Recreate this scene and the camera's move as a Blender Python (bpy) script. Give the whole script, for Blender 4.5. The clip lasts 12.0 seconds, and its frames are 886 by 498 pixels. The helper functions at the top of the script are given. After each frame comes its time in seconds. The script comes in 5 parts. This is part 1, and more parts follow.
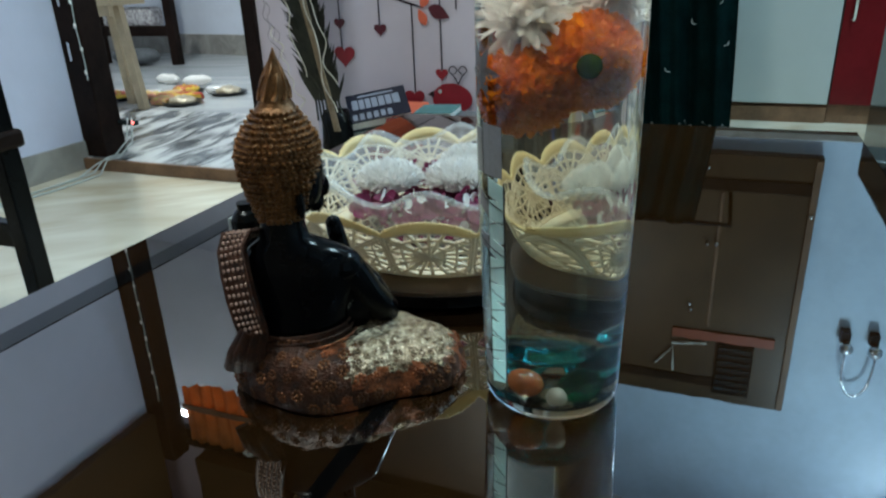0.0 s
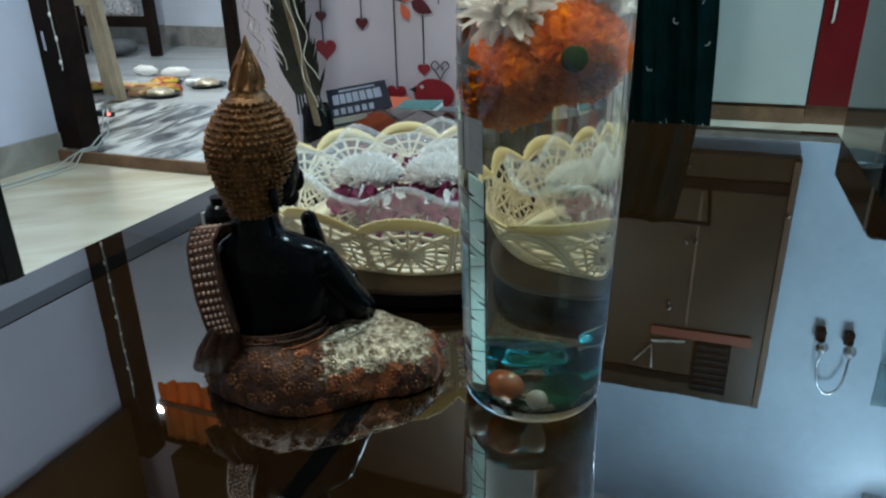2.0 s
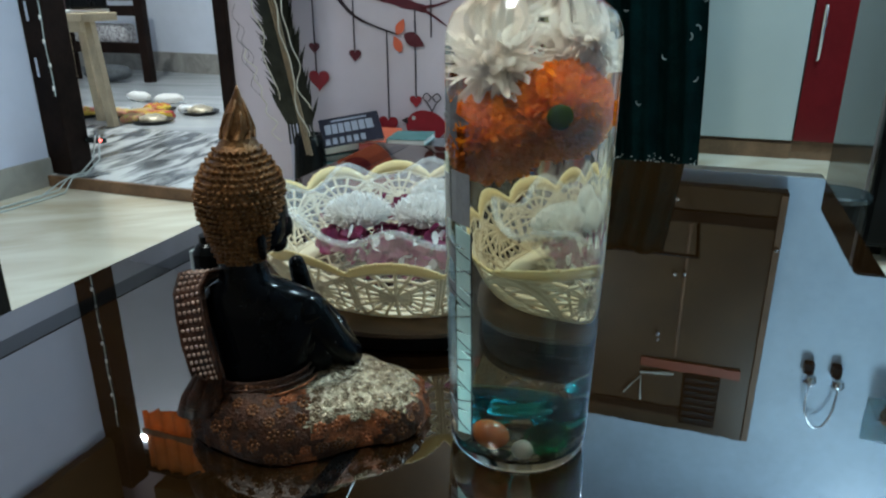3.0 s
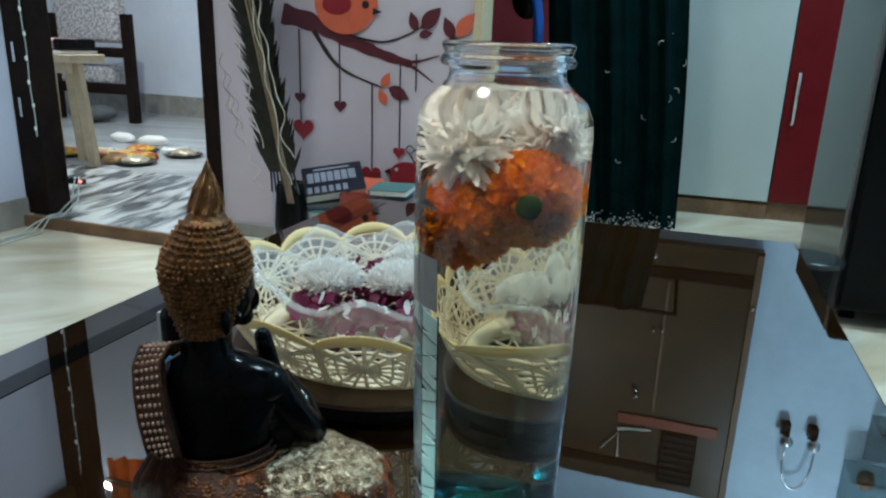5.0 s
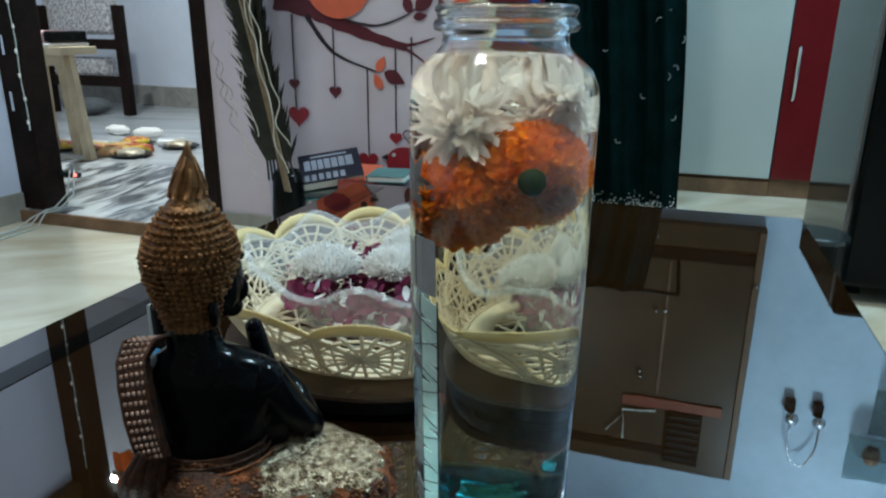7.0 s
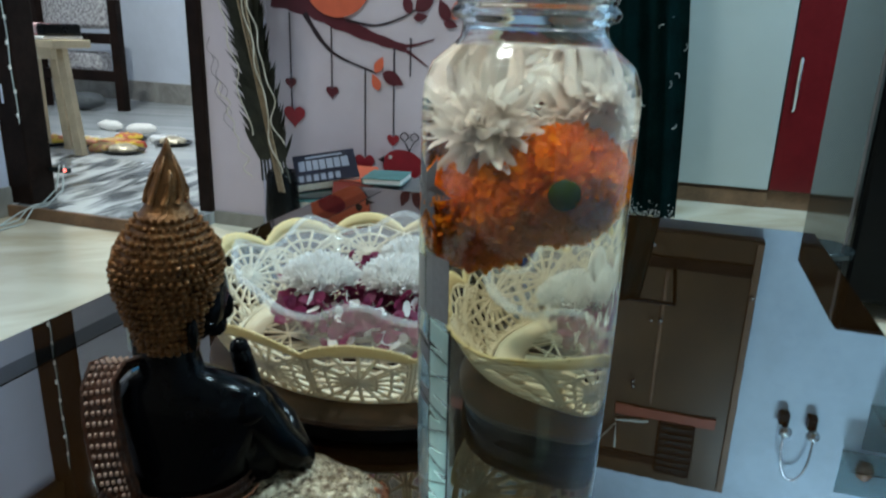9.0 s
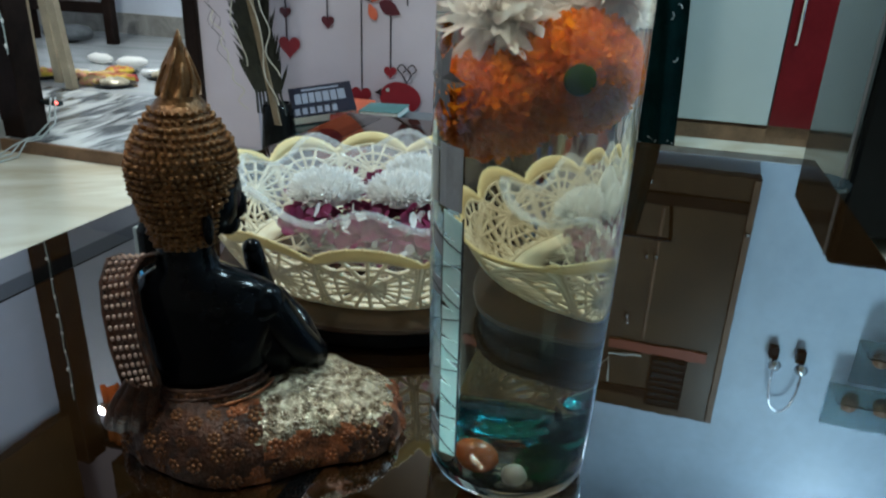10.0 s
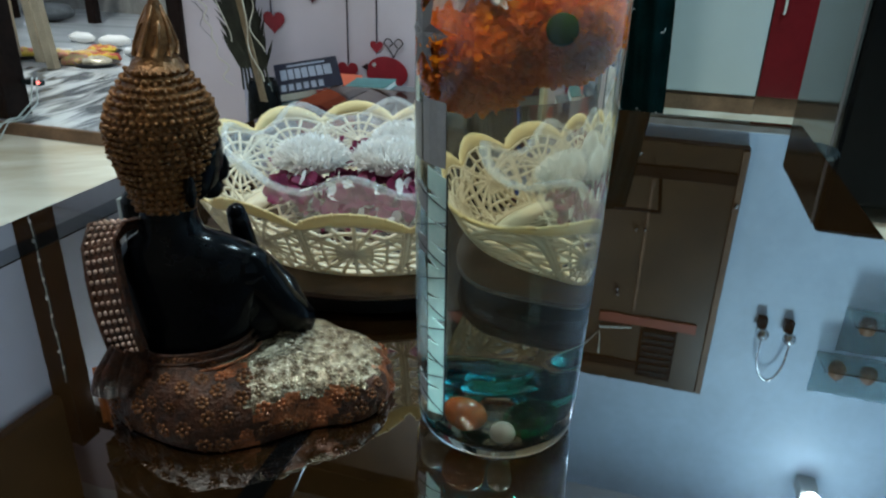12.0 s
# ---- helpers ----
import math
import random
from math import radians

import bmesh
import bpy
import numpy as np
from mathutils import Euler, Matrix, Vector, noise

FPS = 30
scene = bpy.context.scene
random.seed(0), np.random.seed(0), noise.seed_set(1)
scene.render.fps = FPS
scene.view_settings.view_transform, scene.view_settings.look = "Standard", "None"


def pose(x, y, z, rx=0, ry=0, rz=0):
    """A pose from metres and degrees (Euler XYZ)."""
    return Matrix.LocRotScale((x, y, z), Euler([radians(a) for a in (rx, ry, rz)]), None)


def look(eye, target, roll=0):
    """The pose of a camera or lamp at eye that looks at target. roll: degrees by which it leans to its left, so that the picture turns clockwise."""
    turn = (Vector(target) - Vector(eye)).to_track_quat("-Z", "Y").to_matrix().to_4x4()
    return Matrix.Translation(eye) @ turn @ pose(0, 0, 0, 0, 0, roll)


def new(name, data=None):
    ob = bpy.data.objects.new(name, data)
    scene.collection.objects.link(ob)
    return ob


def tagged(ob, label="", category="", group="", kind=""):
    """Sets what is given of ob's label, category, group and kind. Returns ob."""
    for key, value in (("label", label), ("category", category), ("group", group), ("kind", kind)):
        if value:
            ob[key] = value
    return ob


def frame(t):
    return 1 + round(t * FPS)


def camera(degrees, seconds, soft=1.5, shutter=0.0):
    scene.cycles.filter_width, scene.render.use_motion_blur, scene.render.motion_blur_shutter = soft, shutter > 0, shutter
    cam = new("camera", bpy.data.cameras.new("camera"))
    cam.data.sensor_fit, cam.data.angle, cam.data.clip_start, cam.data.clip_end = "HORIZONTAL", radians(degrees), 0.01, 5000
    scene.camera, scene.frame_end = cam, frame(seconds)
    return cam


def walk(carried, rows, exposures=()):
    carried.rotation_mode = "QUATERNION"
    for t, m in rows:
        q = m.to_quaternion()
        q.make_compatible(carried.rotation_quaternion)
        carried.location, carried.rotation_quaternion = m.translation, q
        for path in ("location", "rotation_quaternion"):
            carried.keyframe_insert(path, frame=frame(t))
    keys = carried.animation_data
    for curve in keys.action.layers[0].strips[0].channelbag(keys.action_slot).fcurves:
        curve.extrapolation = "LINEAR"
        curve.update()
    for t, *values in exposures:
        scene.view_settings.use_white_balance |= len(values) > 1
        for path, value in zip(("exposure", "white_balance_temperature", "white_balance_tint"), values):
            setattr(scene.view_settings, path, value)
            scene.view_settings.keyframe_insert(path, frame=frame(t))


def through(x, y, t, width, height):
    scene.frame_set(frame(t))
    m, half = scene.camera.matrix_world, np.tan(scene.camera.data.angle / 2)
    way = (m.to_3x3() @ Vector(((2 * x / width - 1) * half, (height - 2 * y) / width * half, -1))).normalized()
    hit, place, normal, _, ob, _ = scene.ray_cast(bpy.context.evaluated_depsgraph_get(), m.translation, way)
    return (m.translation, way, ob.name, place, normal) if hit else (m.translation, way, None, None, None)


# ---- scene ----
cam = camera(64.7, 12.0, soft=2.2, shutter=0.5)
PATH = [
    (0, (0.011, 0.078, 0.713), (-0.685, 1.795, -0.04), -2.2),
    (0.5, (0.009, 0.082, 0.709), (-0.671, 1.782, -0.096), -1.8),
    (1, (0.009, 0.081, 0.709), (-0.655, 1.79, -0.091), -1.2),
    (1.5, (0.007, 0.083, 0.709), (-0.649, 1.801, -0.077), -0.8),
    (2, (0.008, 0.089, 0.709), (-0.636, 1.821, -0.055), -1.1),
    (2.5, (0.009, 0.093, 0.715), (-0.618, 1.848, -0.012), -0.8),
    (2.7, (0.009, 0.091, 0.718), (-0.622, 1.851, 0.009), -0.5),
    (4.3, (0.012, 0.098, 0.726), (-0.562, 1.902, 0.08), 2.0),
    (4.5, (0.013, 0.096, 0.73), (-0.559, 1.909, 0.111), 2.2),
    (5, (0.012, 0.102, 0.736), (-0.58, 1.927, 0.171), 1.9),
    (5.5, (0.012, 0.104, 0.737), (-0.571, 1.933, 0.179), 2.2),
    (6, (0.012, 0.105, 0.736), (-0.558, 1.937, 0.174), 2.5),
    (6.5, (0.011, 0.106, 0.733), (-0.547, 1.938, 0.157), 2.7),
    (7, (0.007, 0.121, 0.728), (-0.582, 1.935, 0.124), 0.5),
    (7.2, (0.004, 0.135, 0.724), (-0.591, 1.942, 0.109), 0.4),
    (8.8, (-0.009, 0.156, 0.726), (-0.579, 1.984, 0.15), 1.9),
    (9, (-0.013, 0.156, 0.722), (-0.584, 1.978, 0.127), 1.9),
    (9.5, (-0.016, 0.15, 0.712), (-0.583, 1.94, 0.021), 1.8),
    (10, (-0.016, 0.144, 0.705), (-0.552, 1.916, -0.05), 2.2),
    (10.5, (-0.014, 0.148, 0.698), (-0.535, 1.903, -0.109), 2.2),
    (11, (-0.014, 0.147, 0.696), (-0.524, 1.901, -0.118), 1.9),
    (11.5, (-0.013, 0.145, 0.696), (-0.53, 1.897, -0.119), 1.5),
    (12, (-0.013, 0.143, 0.697), (-0.515, 1.9, -0.116), 1.6),
]
walk(cam, [(t, look(eye, target, roll)) for t, eye, target, roll in PATH])

# ---- world and light
world = bpy.data.worlds.new("world")
scene.world = world
world.use_nodes = True
world.node_tree.nodes["Background"].inputs[0].default_value = (0.35, 0.42, 0.55, 1)
world.node_tree.nodes["Background"].inputs[1].default_value = 0.05


def area(name, m, sx, sy, power, color):
    data = bpy.data.lights.new(name, "AREA")
    data.shape, data.size, data.size_y, data.energy, data.color = "RECTANGLE", sx, sy, power, color
    ob = new(name, data)
    ob.matrix_world = m
    return ob


# added fill, no known source: lights the kitchen wall evenly
area("kitchen_light_glow", pose(1.0, 2.1, 3.23, 0, 0, 0), 0.4, 0.4, 75, (0.58, 0.87, 1.0))
lamp_data = bpy.data.lights.new("bulb_glow", "POINT")
lamp_data.energy, lamp_data.color, lamp_data.shadow_soft_size = 7, (0.62, 0.88, 1.0), 0.06
new("bulb_glow", lamp_data).location = (1.1, 3.28, 2.90)
# added unseen fill, placed to brighten the west wall and the floor
area("ceiling_light_glow", pose(-0.95, 0.25, 3.23, 0, 0, 0), 0.5, 0.5, 50, (0.86, 0.95, 0.91))
# added fill that brightens the far room from inside its doorway
far_fill = area("far_room_glow", pose(-3.0, 2.87, 2.84, 0, 0, 0), 0.16, 0.16, 68, (0.86, 0.96, 0.94))
far_fill.data.shape = "DISK"


# ---- materials
def material(name, color, rough=0.5, metal=0.0, vary=0.12, scale=8.0, bump=0.0, bump_scale=60.0, ior=1.45, coat=0.0, second=None, amount=0.5, random_tint=0.0):
    m = bpy.data.materials.new(name)
    m.use_nodes = True
    nt = m.node_tree
    b = nt.nodes["Principled BSDF"]
    b.inputs["Roughness"].default_value = rough
    b.inputs["Metallic"].default_value = metal
    b.inputs["IOR"].default_value = ior
    b.inputs["Coat Weight"].default_value = coat
    co = nt.nodes.new("ShaderNodeTexCoord")
    n1 = nt.nodes.new("ShaderNodeTexNoise")
    n1.inputs["Scale"].default_value, n1.inputs["Detail"].default_value = scale, 6
    nt.links.new(co.outputs["Object"], n1.inputs["Vector"])
    n2 = nt.nodes.new("ShaderNodeTexNoise")
    n2.inputs["Scale"].default_value, n2.inputs["Detail"].default_value = scale * 7, 4
    nt.links.new(co.outputs["Object"], n2.inputs["Vector"])
    add = nt.nodes.new("ShaderNodeMath")
    add.operation = "MULTIPLY_ADD"
    nt.links.new(n2.outputs["Fac"], add.inputs[0])
    add.inputs[1].default_value = 0.5
    nt.links.new(n1.outputs["Fac"], add.inputs[2])
    ramp = nt.nodes.new("ShaderNodeValToRGB")
    nt.links.new(add.outputs[0], ramp.inputs["Fac"])
    lo = second or [c * (1 - vary) for c in color]
    hi = color if second else [min(1, c * (1 + vary)) for c in color]
    ramp.color_ramp.elements[0].position, ramp.color_ramp.elements[1].position = 0.75 - 0.5 * amount, 0.75 + 0.5 * amount
    ramp.color_ramp.elements[0].color, ramp.color_ramp.elements[1].color = (*lo, 1), (*hi, 1)
    out = ramp.outputs["Color"]
    if random_tint:
        info = nt.nodes.new("ShaderNodeObjectInfo")
        hsv = nt.nodes.new("ShaderNodeHueSaturation")
        mul = nt.nodes.new("ShaderNodeMapRange")
        mul.inputs["To Min"].default_value, mul.inputs["To Max"].default_value = 1 - random_tint, 1 + random_tint
        nt.links.new(info.outputs["Random"], mul.inputs["Value"])
        nt.links.new(mul.outputs["Result"], hsv.inputs["Value"])
        nt.links.new(out, hsv.inputs["Color"])
        out = hsv.outputs["Color"]
    nt.links.new(out, b.inputs["Base Color"])
    if bump:
        n3 = nt.nodes.new("ShaderNodeTexNoise")
        n3.inputs["Scale"].default_value, n3.inputs["Detail"].default_value = bump_scale, 5
        nt.links.new(co.outputs["Object"], n3.inputs["Vector"])
        bp = nt.nodes.new("ShaderNodeBump")
        bp.inputs["Strength"].default_value, bp.inputs["Distance"].default_value = bump, 0.004
        nt.links.new(n3.outputs["Fac"], bp.inputs["Height"])
        nt.links.new(bp.outputs["Normal"], b.inputs["Normal"])
    return m


def marble(name, light, dark, scale, sharp, rough=0.18, distortion=6.0, squash=(1, 1, 1), turn=0.0):
    m = material(name, light, rough, vary=0.06, scale=3)
    nt = m.node_tree
    b = nt.nodes["Principled BSDF"]
    co = nt.nodes.new("ShaderNodeTexCoord")
    mp = nt.nodes.new("ShaderNodeMapping")
    mp.vector_type = "TEXTURE"
    mp.inputs["Scale"].default_value = [1 / c for c in squash]
    mp.inputs["Rotation"].default_value = (0, 0, turn)
    nt.links.new(co.outputs["Object"], mp.inputs["Vector"])
    w = nt.nodes.new("ShaderNodeTexNoise")
    w.inputs["Scale"].default_value, w.inputs["Detail"].default_value, w.inputs["Distortion"].default_value = scale, 7, distortion
    nt.links.new(mp.outputs["Vector"], w.inputs["Vector"])
    r = nt.nodes.new("ShaderNodeValToRGB")
    r.color_ramp.elements[0].position, r.color_ramp.elements[1].position = 0.5 - sharp, 0.5 + sharp
    r.color_ramp.elements[0].color, r.color_ramp.elements[1].color = (*dark, 1), (*light, 1)
    nt.links.new(w.outputs["Fac"], r.inputs["Fac"])
    nt.links.new(r.outputs["Color"], b.inputs["Base Color"])
    return m


def glass(name, color=(1, 1, 1), ior=1.45, rough=0.0):
    m = bpy.data.materials.new(name)
    m.use_nodes = True
    b = m.node_tree.nodes["Principled BSDF"]
    b.inputs["Base Color"].default_value = (*color, 1)
    b.inputs["Transmission Weight"].default_value = 1
    b.inputs["Roughness"].default_value = rough
    b.inputs["IOR"].default_value = ior
    return m


def pressed_glass(name, white=0.15):
    """Faceted glass: mostly clear, with pale colour mixed in to stand for bright white sheen."""
    m = material(name, (0.85, 0.88, 0.9), 0.06, vary=0.04, bump=0.5, bump_scale=110, ior=1.6)
    nt = m.node_tree
    t = nt.nodes.new("ShaderNodeBsdfTransparent")
    mix = nt.nodes.new("ShaderNodeMixShader")
    mix.inputs[0].default_value = white
    nt.links.new(t.outputs[0], mix.inputs[1])
    nt.links.new(nt.nodes["Principled BSDF"].outputs[0], mix.inputs[2])
    nt.links.new(mix.outputs[0], nt.nodes["Material Output"].inputs["Surface"])
    return m


def petal_material(name, color, deep, scale=90.0, through=0.5):
    """Thin petals that let half of the light through."""
    m = material(name, color, 0.6, second=deep, scale=scale, amount=0.5)
    nt = m.node_tree
    b = nt.nodes["Principled BSDF"]
    t = nt.nodes.new("ShaderNodeBsdfTranslucent")
    nt.links.new(b.inputs["Base Color"].links[0].from_socket, t.inputs["Color"])
    mix = nt.nodes.new("ShaderNodeMixShader")
    mix.inputs[0].default_value = through
    nt.links.new(b.outputs[0], mix.inputs[1])
    nt.links.new(t.outputs[0], mix.inputs[2])
    nt.links.new(mix.outputs[0], nt.nodes["Material Output"].inputs["Surface"])
    return m


def glow(name, color, strength):
    m = bpy.data.materials.new(name)
    m.use_nodes = True
    b = m.node_tree.nodes["Principled BSDF"]
    b.inputs["Base Color"].default_value = (*color, 1)
    b.inputs["Emission Color"].default_value = (*color, 1)
    b.inputs["Emission Strength"].default_value = strength
    return m


M_LAVENDER = material("lavender_paint", (0.55, 0.475, 0.535), 0.6, vary=0.05, scale=2, bump=0.15, bump_scale=90)
M_WESTWALL = material("lavender_blue_paint", (0.60, 0.62, 0.76), 0.6, vary=0.05, scale=2, bump=0.15, bump_scale=90)
M_BLUEWALL = material("pale_blue_paint", (0.57, 0.72, 0.88), 0.55, vary=0.09, scale=3, bump=0.15, bump_scale=90)
M_FARWALL = material("white_blue_paint", (0.66, 0.70, 0.78), 0.6, vary=0.05, scale=2)
M_CEIL = material("ceiling_white", (0.78, 0.80, 0.84), 0.7, vary=0.04, scale=2)
M_FLOOR = marble("cream_marble", (0.80, 0.76, 0.63), (0.52, 0.43, 0.30), 1.1, 0.20, 0.22, 1.6, (1, 2.6, 1), 0.6)
M_STEP = marble("grey_streaked_marble", (0.62, 0.64, 0.65), (0.10, 0.11, 0.12), 3.2, 0.09, 0.2, 0.8, (1, 4.0, 1), 1.75)
M_FARFLOOR = marble("far_marble", (0.55, 0.57, 0.58), (0.30, 0.32, 0.34), 1.4, 0.2, 0.2, 1.0, (0.7, 3, 1), 0.2)
M_SKIRT = marble("grey_skirting", (0.38, 0.36, 0.33), (0.20, 0.19, 0.17), 5, 0.25, 0.35, 2)
M_DARKWOOD = material("dark_stained_wood", (0.012, 0.0065, 0.005), 0.45, vary=0.6, scale=6, bump=0.2, ior=1.18)
M_PALEWOOD = material("pale_raw_wood", (0.55, 0.45, 0.30), 0.55, vary=0.15, scale=14, bump=0.2)
M_BROWN = material("brown_laminate", (0.050, 0.029, 0.012), 0.35, vary=0.35, scale=4, bump=0.05)
M_PLINTH = material("wooden_plinth", (0.16, 0.09, 0.05), 0.5, vary=0.4, scale=9, bump=0.2)
M_WHITELAM = material("white_laminate", (0.45, 0.50, 0.485), 0.35, vary=0.03, scale=2)
M_REDLAM = material("maroon_laminate", (0.136, 0.0095, 0.0122), 0.25, vary=0.15, scale=5)
M_CHROME = material("chrome", (0.75, 0.76, 0.78), 0.12, 1.0, vary=0.05)
# tone chosen to cut bluish bounce onto camera-facing sides
M_BACKWALL = material("unseen_wall_brown", (0.40, 0.33, 0.27), 0.6, vary=0.08, scale=2)
M_STAND = material("dark_brown_wood", (0.055, 0.028, 0.013), 0.4, vary=0.4, scale=20, bump=0.1)
M_BLACK = material("black_gloss", (0.004, 0.0045, 0.005), 0.22, vary=0.3, ior=1.2)
M_FRIDGE = material("grey_metal_side", (0.030, 0.040, 0.043), 0.10, 0.4, vary=0.15, scale=3)
M_GLASS = glass("clear_glass")
M_WATER = glass("water", (0.77, 0.73, 0.58), 1.33)
# brown-tinted reflective table glass
M_TABLE = material("brown_tinted_glass", (0.013, 0.0055, 0.0015), 0.012, vary=0.3, scale=3, ior=3.1, bump=0.004, bump_scale=40)
M_TABLEEDGE = glass("green_glass_edge", (0.55, 0.75, 0.68), 1.5, 0.1)


# ---- mesh helpers
def part(name, bm, mat, parent=None, label="", smooth=False):
    me = bpy.data.meshes.new(name)
    bm.normal_update()
    bm.to_mesh(me)
    bm.free()
    for m in mat if isinstance(mat, (list, tuple)) else [mat]:
        me.materials.append(m)
    if smooth:
        me.shade_smooth()
    ob = new(name, me)
    if parent:
        ob.parent = parent
    if label:
        ob["label"] = label
    return ob


def thing(name, label, category, m=None, group="", kind=""):
    ob = new(name)
    ob.empty_display_size = 0.02
    if m is not None:
        ob.matrix_world = m
    return tagged(ob, label, category, group, kind)


def box(bm, x0, y0, z0, x1, y1, z1, bevel=0.0, m=None, mi=0):
    g = bmesh.ops.create_cube(bm, size=1)
    vs = g["verts"]
    bmesh.ops.scale(bm, vec=(x1 - x0, y1 - y0, z1 - z0), verts=vs)
    bmesh.ops.translate(bm, vec=((x0 + x1) / 2, (y0 + y1) / 2, (z0 + z1) / 2), verts=vs)
    fs = {f for v in vs for f in v.link_faces}
    if bevel:
        es = {e for v in vs for e in v.link_edges}
        r = bmesh.ops.bevel(bm, geom=list(es), offset=bevel, segments=2, affect="EDGES", profile=0.5)
        fs = {f for f in r["faces"]} | {f for f in fs if f.is_valid}
        vs = list({v for f in fs for v in f.verts})
    for f in fs:
        f.material_index = mi
    if m is not None:
        bmesh.ops.transform(bm, matrix=m, verts=vs)
    return vs


def bm_box(*a, **k):
    bm = bmesh.new()
    box(bm, *a, **k)
    return bm


def lathe(bm, profile, seg=48, cap=False, mi=0, center=(0, 0)):
    rings = []
    for r, z in profile:
        rings.append([bm.verts.new((center[0] + r * math.cos(2 * math.pi * i / seg), center[1] + r * math.sin(2 * math.pi * i / seg), z)) for i in range(seg)] if r > 1e-6 else [bm.verts.new((center[0], center[1], z))])
    for a, b in zip(rings, rings[1:]):
        for i in range(seg):
            j = (i + 1) % seg
            if len(a) == 1 and len(b) > 1:
                f = bm.faces.new((a[0], b[i], b[j]))
            elif len(b) == 1 and len(a) > 1:
                f = bm.faces.new((a[i], b[0], a[j]))
            elif len(a) > 1:
                f = bm.faces.new((a[i], b[i], b[j], a[j]))
            else:
                continue
            f.material_index = mi
    bmesh.ops.recalc_face_normals(bm, faces=bm.faces)
    return bm


def tube(bm, pts, r, seg=8, mi=0, closed=False, taper=None):
    pts = [Vector(p) for p in pts]
    n = len(pts)
    rings, up = [], Vector((0.123, 0.456, 0.881))
    for i, p in enumerate(pts):
        a, b = (pts[(i - 1) % n], pts[(i + 1) % n]) if closed else (pts[max(0, i - 1)], pts[min(n - 1, i + 1)])
        d = (b - a).normalized()
        s = d.cross(up)
        if s.length < 1e-3:
            s = d.cross(Vector((1, 0, 0)))
        s.normalize()
        q = s.cross(d)
        rr = r * (taper(i / (n - 1)) if taper else 1)
        rings.append([bm.verts.new(p + rr * (math.cos(2 * math.pi * k / seg) * s + math.sin(2 * math.pi * k / seg) * q)) for k in range(seg)])
    for i in range(n if closed else n - 1):
        a, b = rings[i], rings[(i + 1) % n]
        for k in range(seg):
            f = bm.faces.new((a[k], a[(k + 1) % seg], b[(k + 1) % seg], b[k]))
            f.material_index, f.smooth = mi, True
    if not closed:
        for ring in (rings[0], rings[-1]):
            try:
                bm.faces.new(ring).material_index = mi
            except ValueError:
                pass
    return bm


def ball(bm, c, r, u=16, v=10, s=(1, 1, 1), mi=0, rot=None):
    m = Matrix.Translation(c) @ (rot or Matrix()) @ Matrix.Diagonal((r * s[0], r * s[1], r * s[2], 1))
    rings = [[bm.verts.new(m @ Vector((0, 0, 1)))]]
    for j in range(1, v):
        t = math.pi * j / v
        rings.append([bm.verts.new(m @ Vector((math.sin(t) * math.cos(2 * math.pi * i / u), math.sin(t) * math.sin(2 * math.pi * i / u), math.cos(t)))) for i in range(u)])
    rings.append([bm.verts.new(m @ Vector((0, 0, -1)))])
    for a, b in zip(rings, rings[1:]):
        for i in range(u):
            j = (i + 1) % u
            if len(a) == 1:
                f = bm.faces.new((a[0], b[i], b[j]))
            elif len(b) == 1:
                f = bm.faces.new((a[i], b[0], a[j]))
            else:
                f = bm.faces.new((a[i], b[i], b[j], a[j]))
            f.material_index, f.smooth = mi, True
    return [w for ring in rings for w in ring]


def structure(name, bm, mat, label="", category=""):
    return tagged(part(name, bm, mat), label, category, "", "structure")

# ---- setting
TOP = 0.48          # table height
CEIL = 3.3


def wall(name, boxes, mat, label):
    bm = bmesh.new()
    for b in boxes:
        box(bm, *b)
    return structure(name, bm, mat, label, "wall")


structure("floor", bm_box(-2.51, -2.6, -0.08, 2.6, 3.7, 0.0), M_FLOOR, "cream marble floor with brown veins", "floor")
structure("step", bm_box(-2.76, 2.112, 0.0, -1.602, 3.02, 0.0450), M_STEP, "grey streaked marble threshold step in the doorway", "step")
structure("step_nosing", bm_box(-2.345, 2.094, 0.0, -1.602, 2.1115, 0.0455, bevel=0.002), M_PLINTH, "brown stone strip at the foot of the step", "trim")
structure("floor_far_room", bm_box(-6.5, 3.02, -0.02, -1.0, 7.2, 0.0448), M_FARFLOOR, "grey polished marble floor of the far room", "floor")
structure("floor_far_side", bm_box(-6.5, 2.4, -0.02, -2.76, 3.02, 0.0449), M_STEP, "grey streaked marble floor inside the far room", "floor")
structure("ceiling", bm_box(-2.5, -2.7, CEIL, 2.7, 3.8, CEIL + 0.1), M_CEIL, "plain white painted ceiling", "ceiling")
structure("ceiling_far_room", bm_box(-6.6, 2.34, 2.9, -0.9, 7.2, 3.0), M_CEIL, "white ceiling of the far room", "ceiling")
wall("wall_west", [(-2.51, -2.6, 0, -2.36, 2.128, CEIL)], M_WESTWALL, "lavender painted wall with grey skirting")
# unseen closing wall; its warm tone shapes the bounced light
wall("wall_south", [(-2.45, -2.75, 0, 2.6, -2.6, CEIL)], M_BACKWALL, "unseen plain wall behind the camera, toned warm beige to cut blue bounce")
wall("wall_east", [(2.5, -2.6, 0, 2.65, 3.72, CEIL)], M_BLUEWALL, "pale blue painted wall")
wall("wall_north", [(-0.9, 3.6, 0, 2.5, 3.75, CEIL), (-1.04, 2.515, 0, -0.9, 3.75, CEIL)], M_BLUEWALL, "pale blue painted kitchen wall")
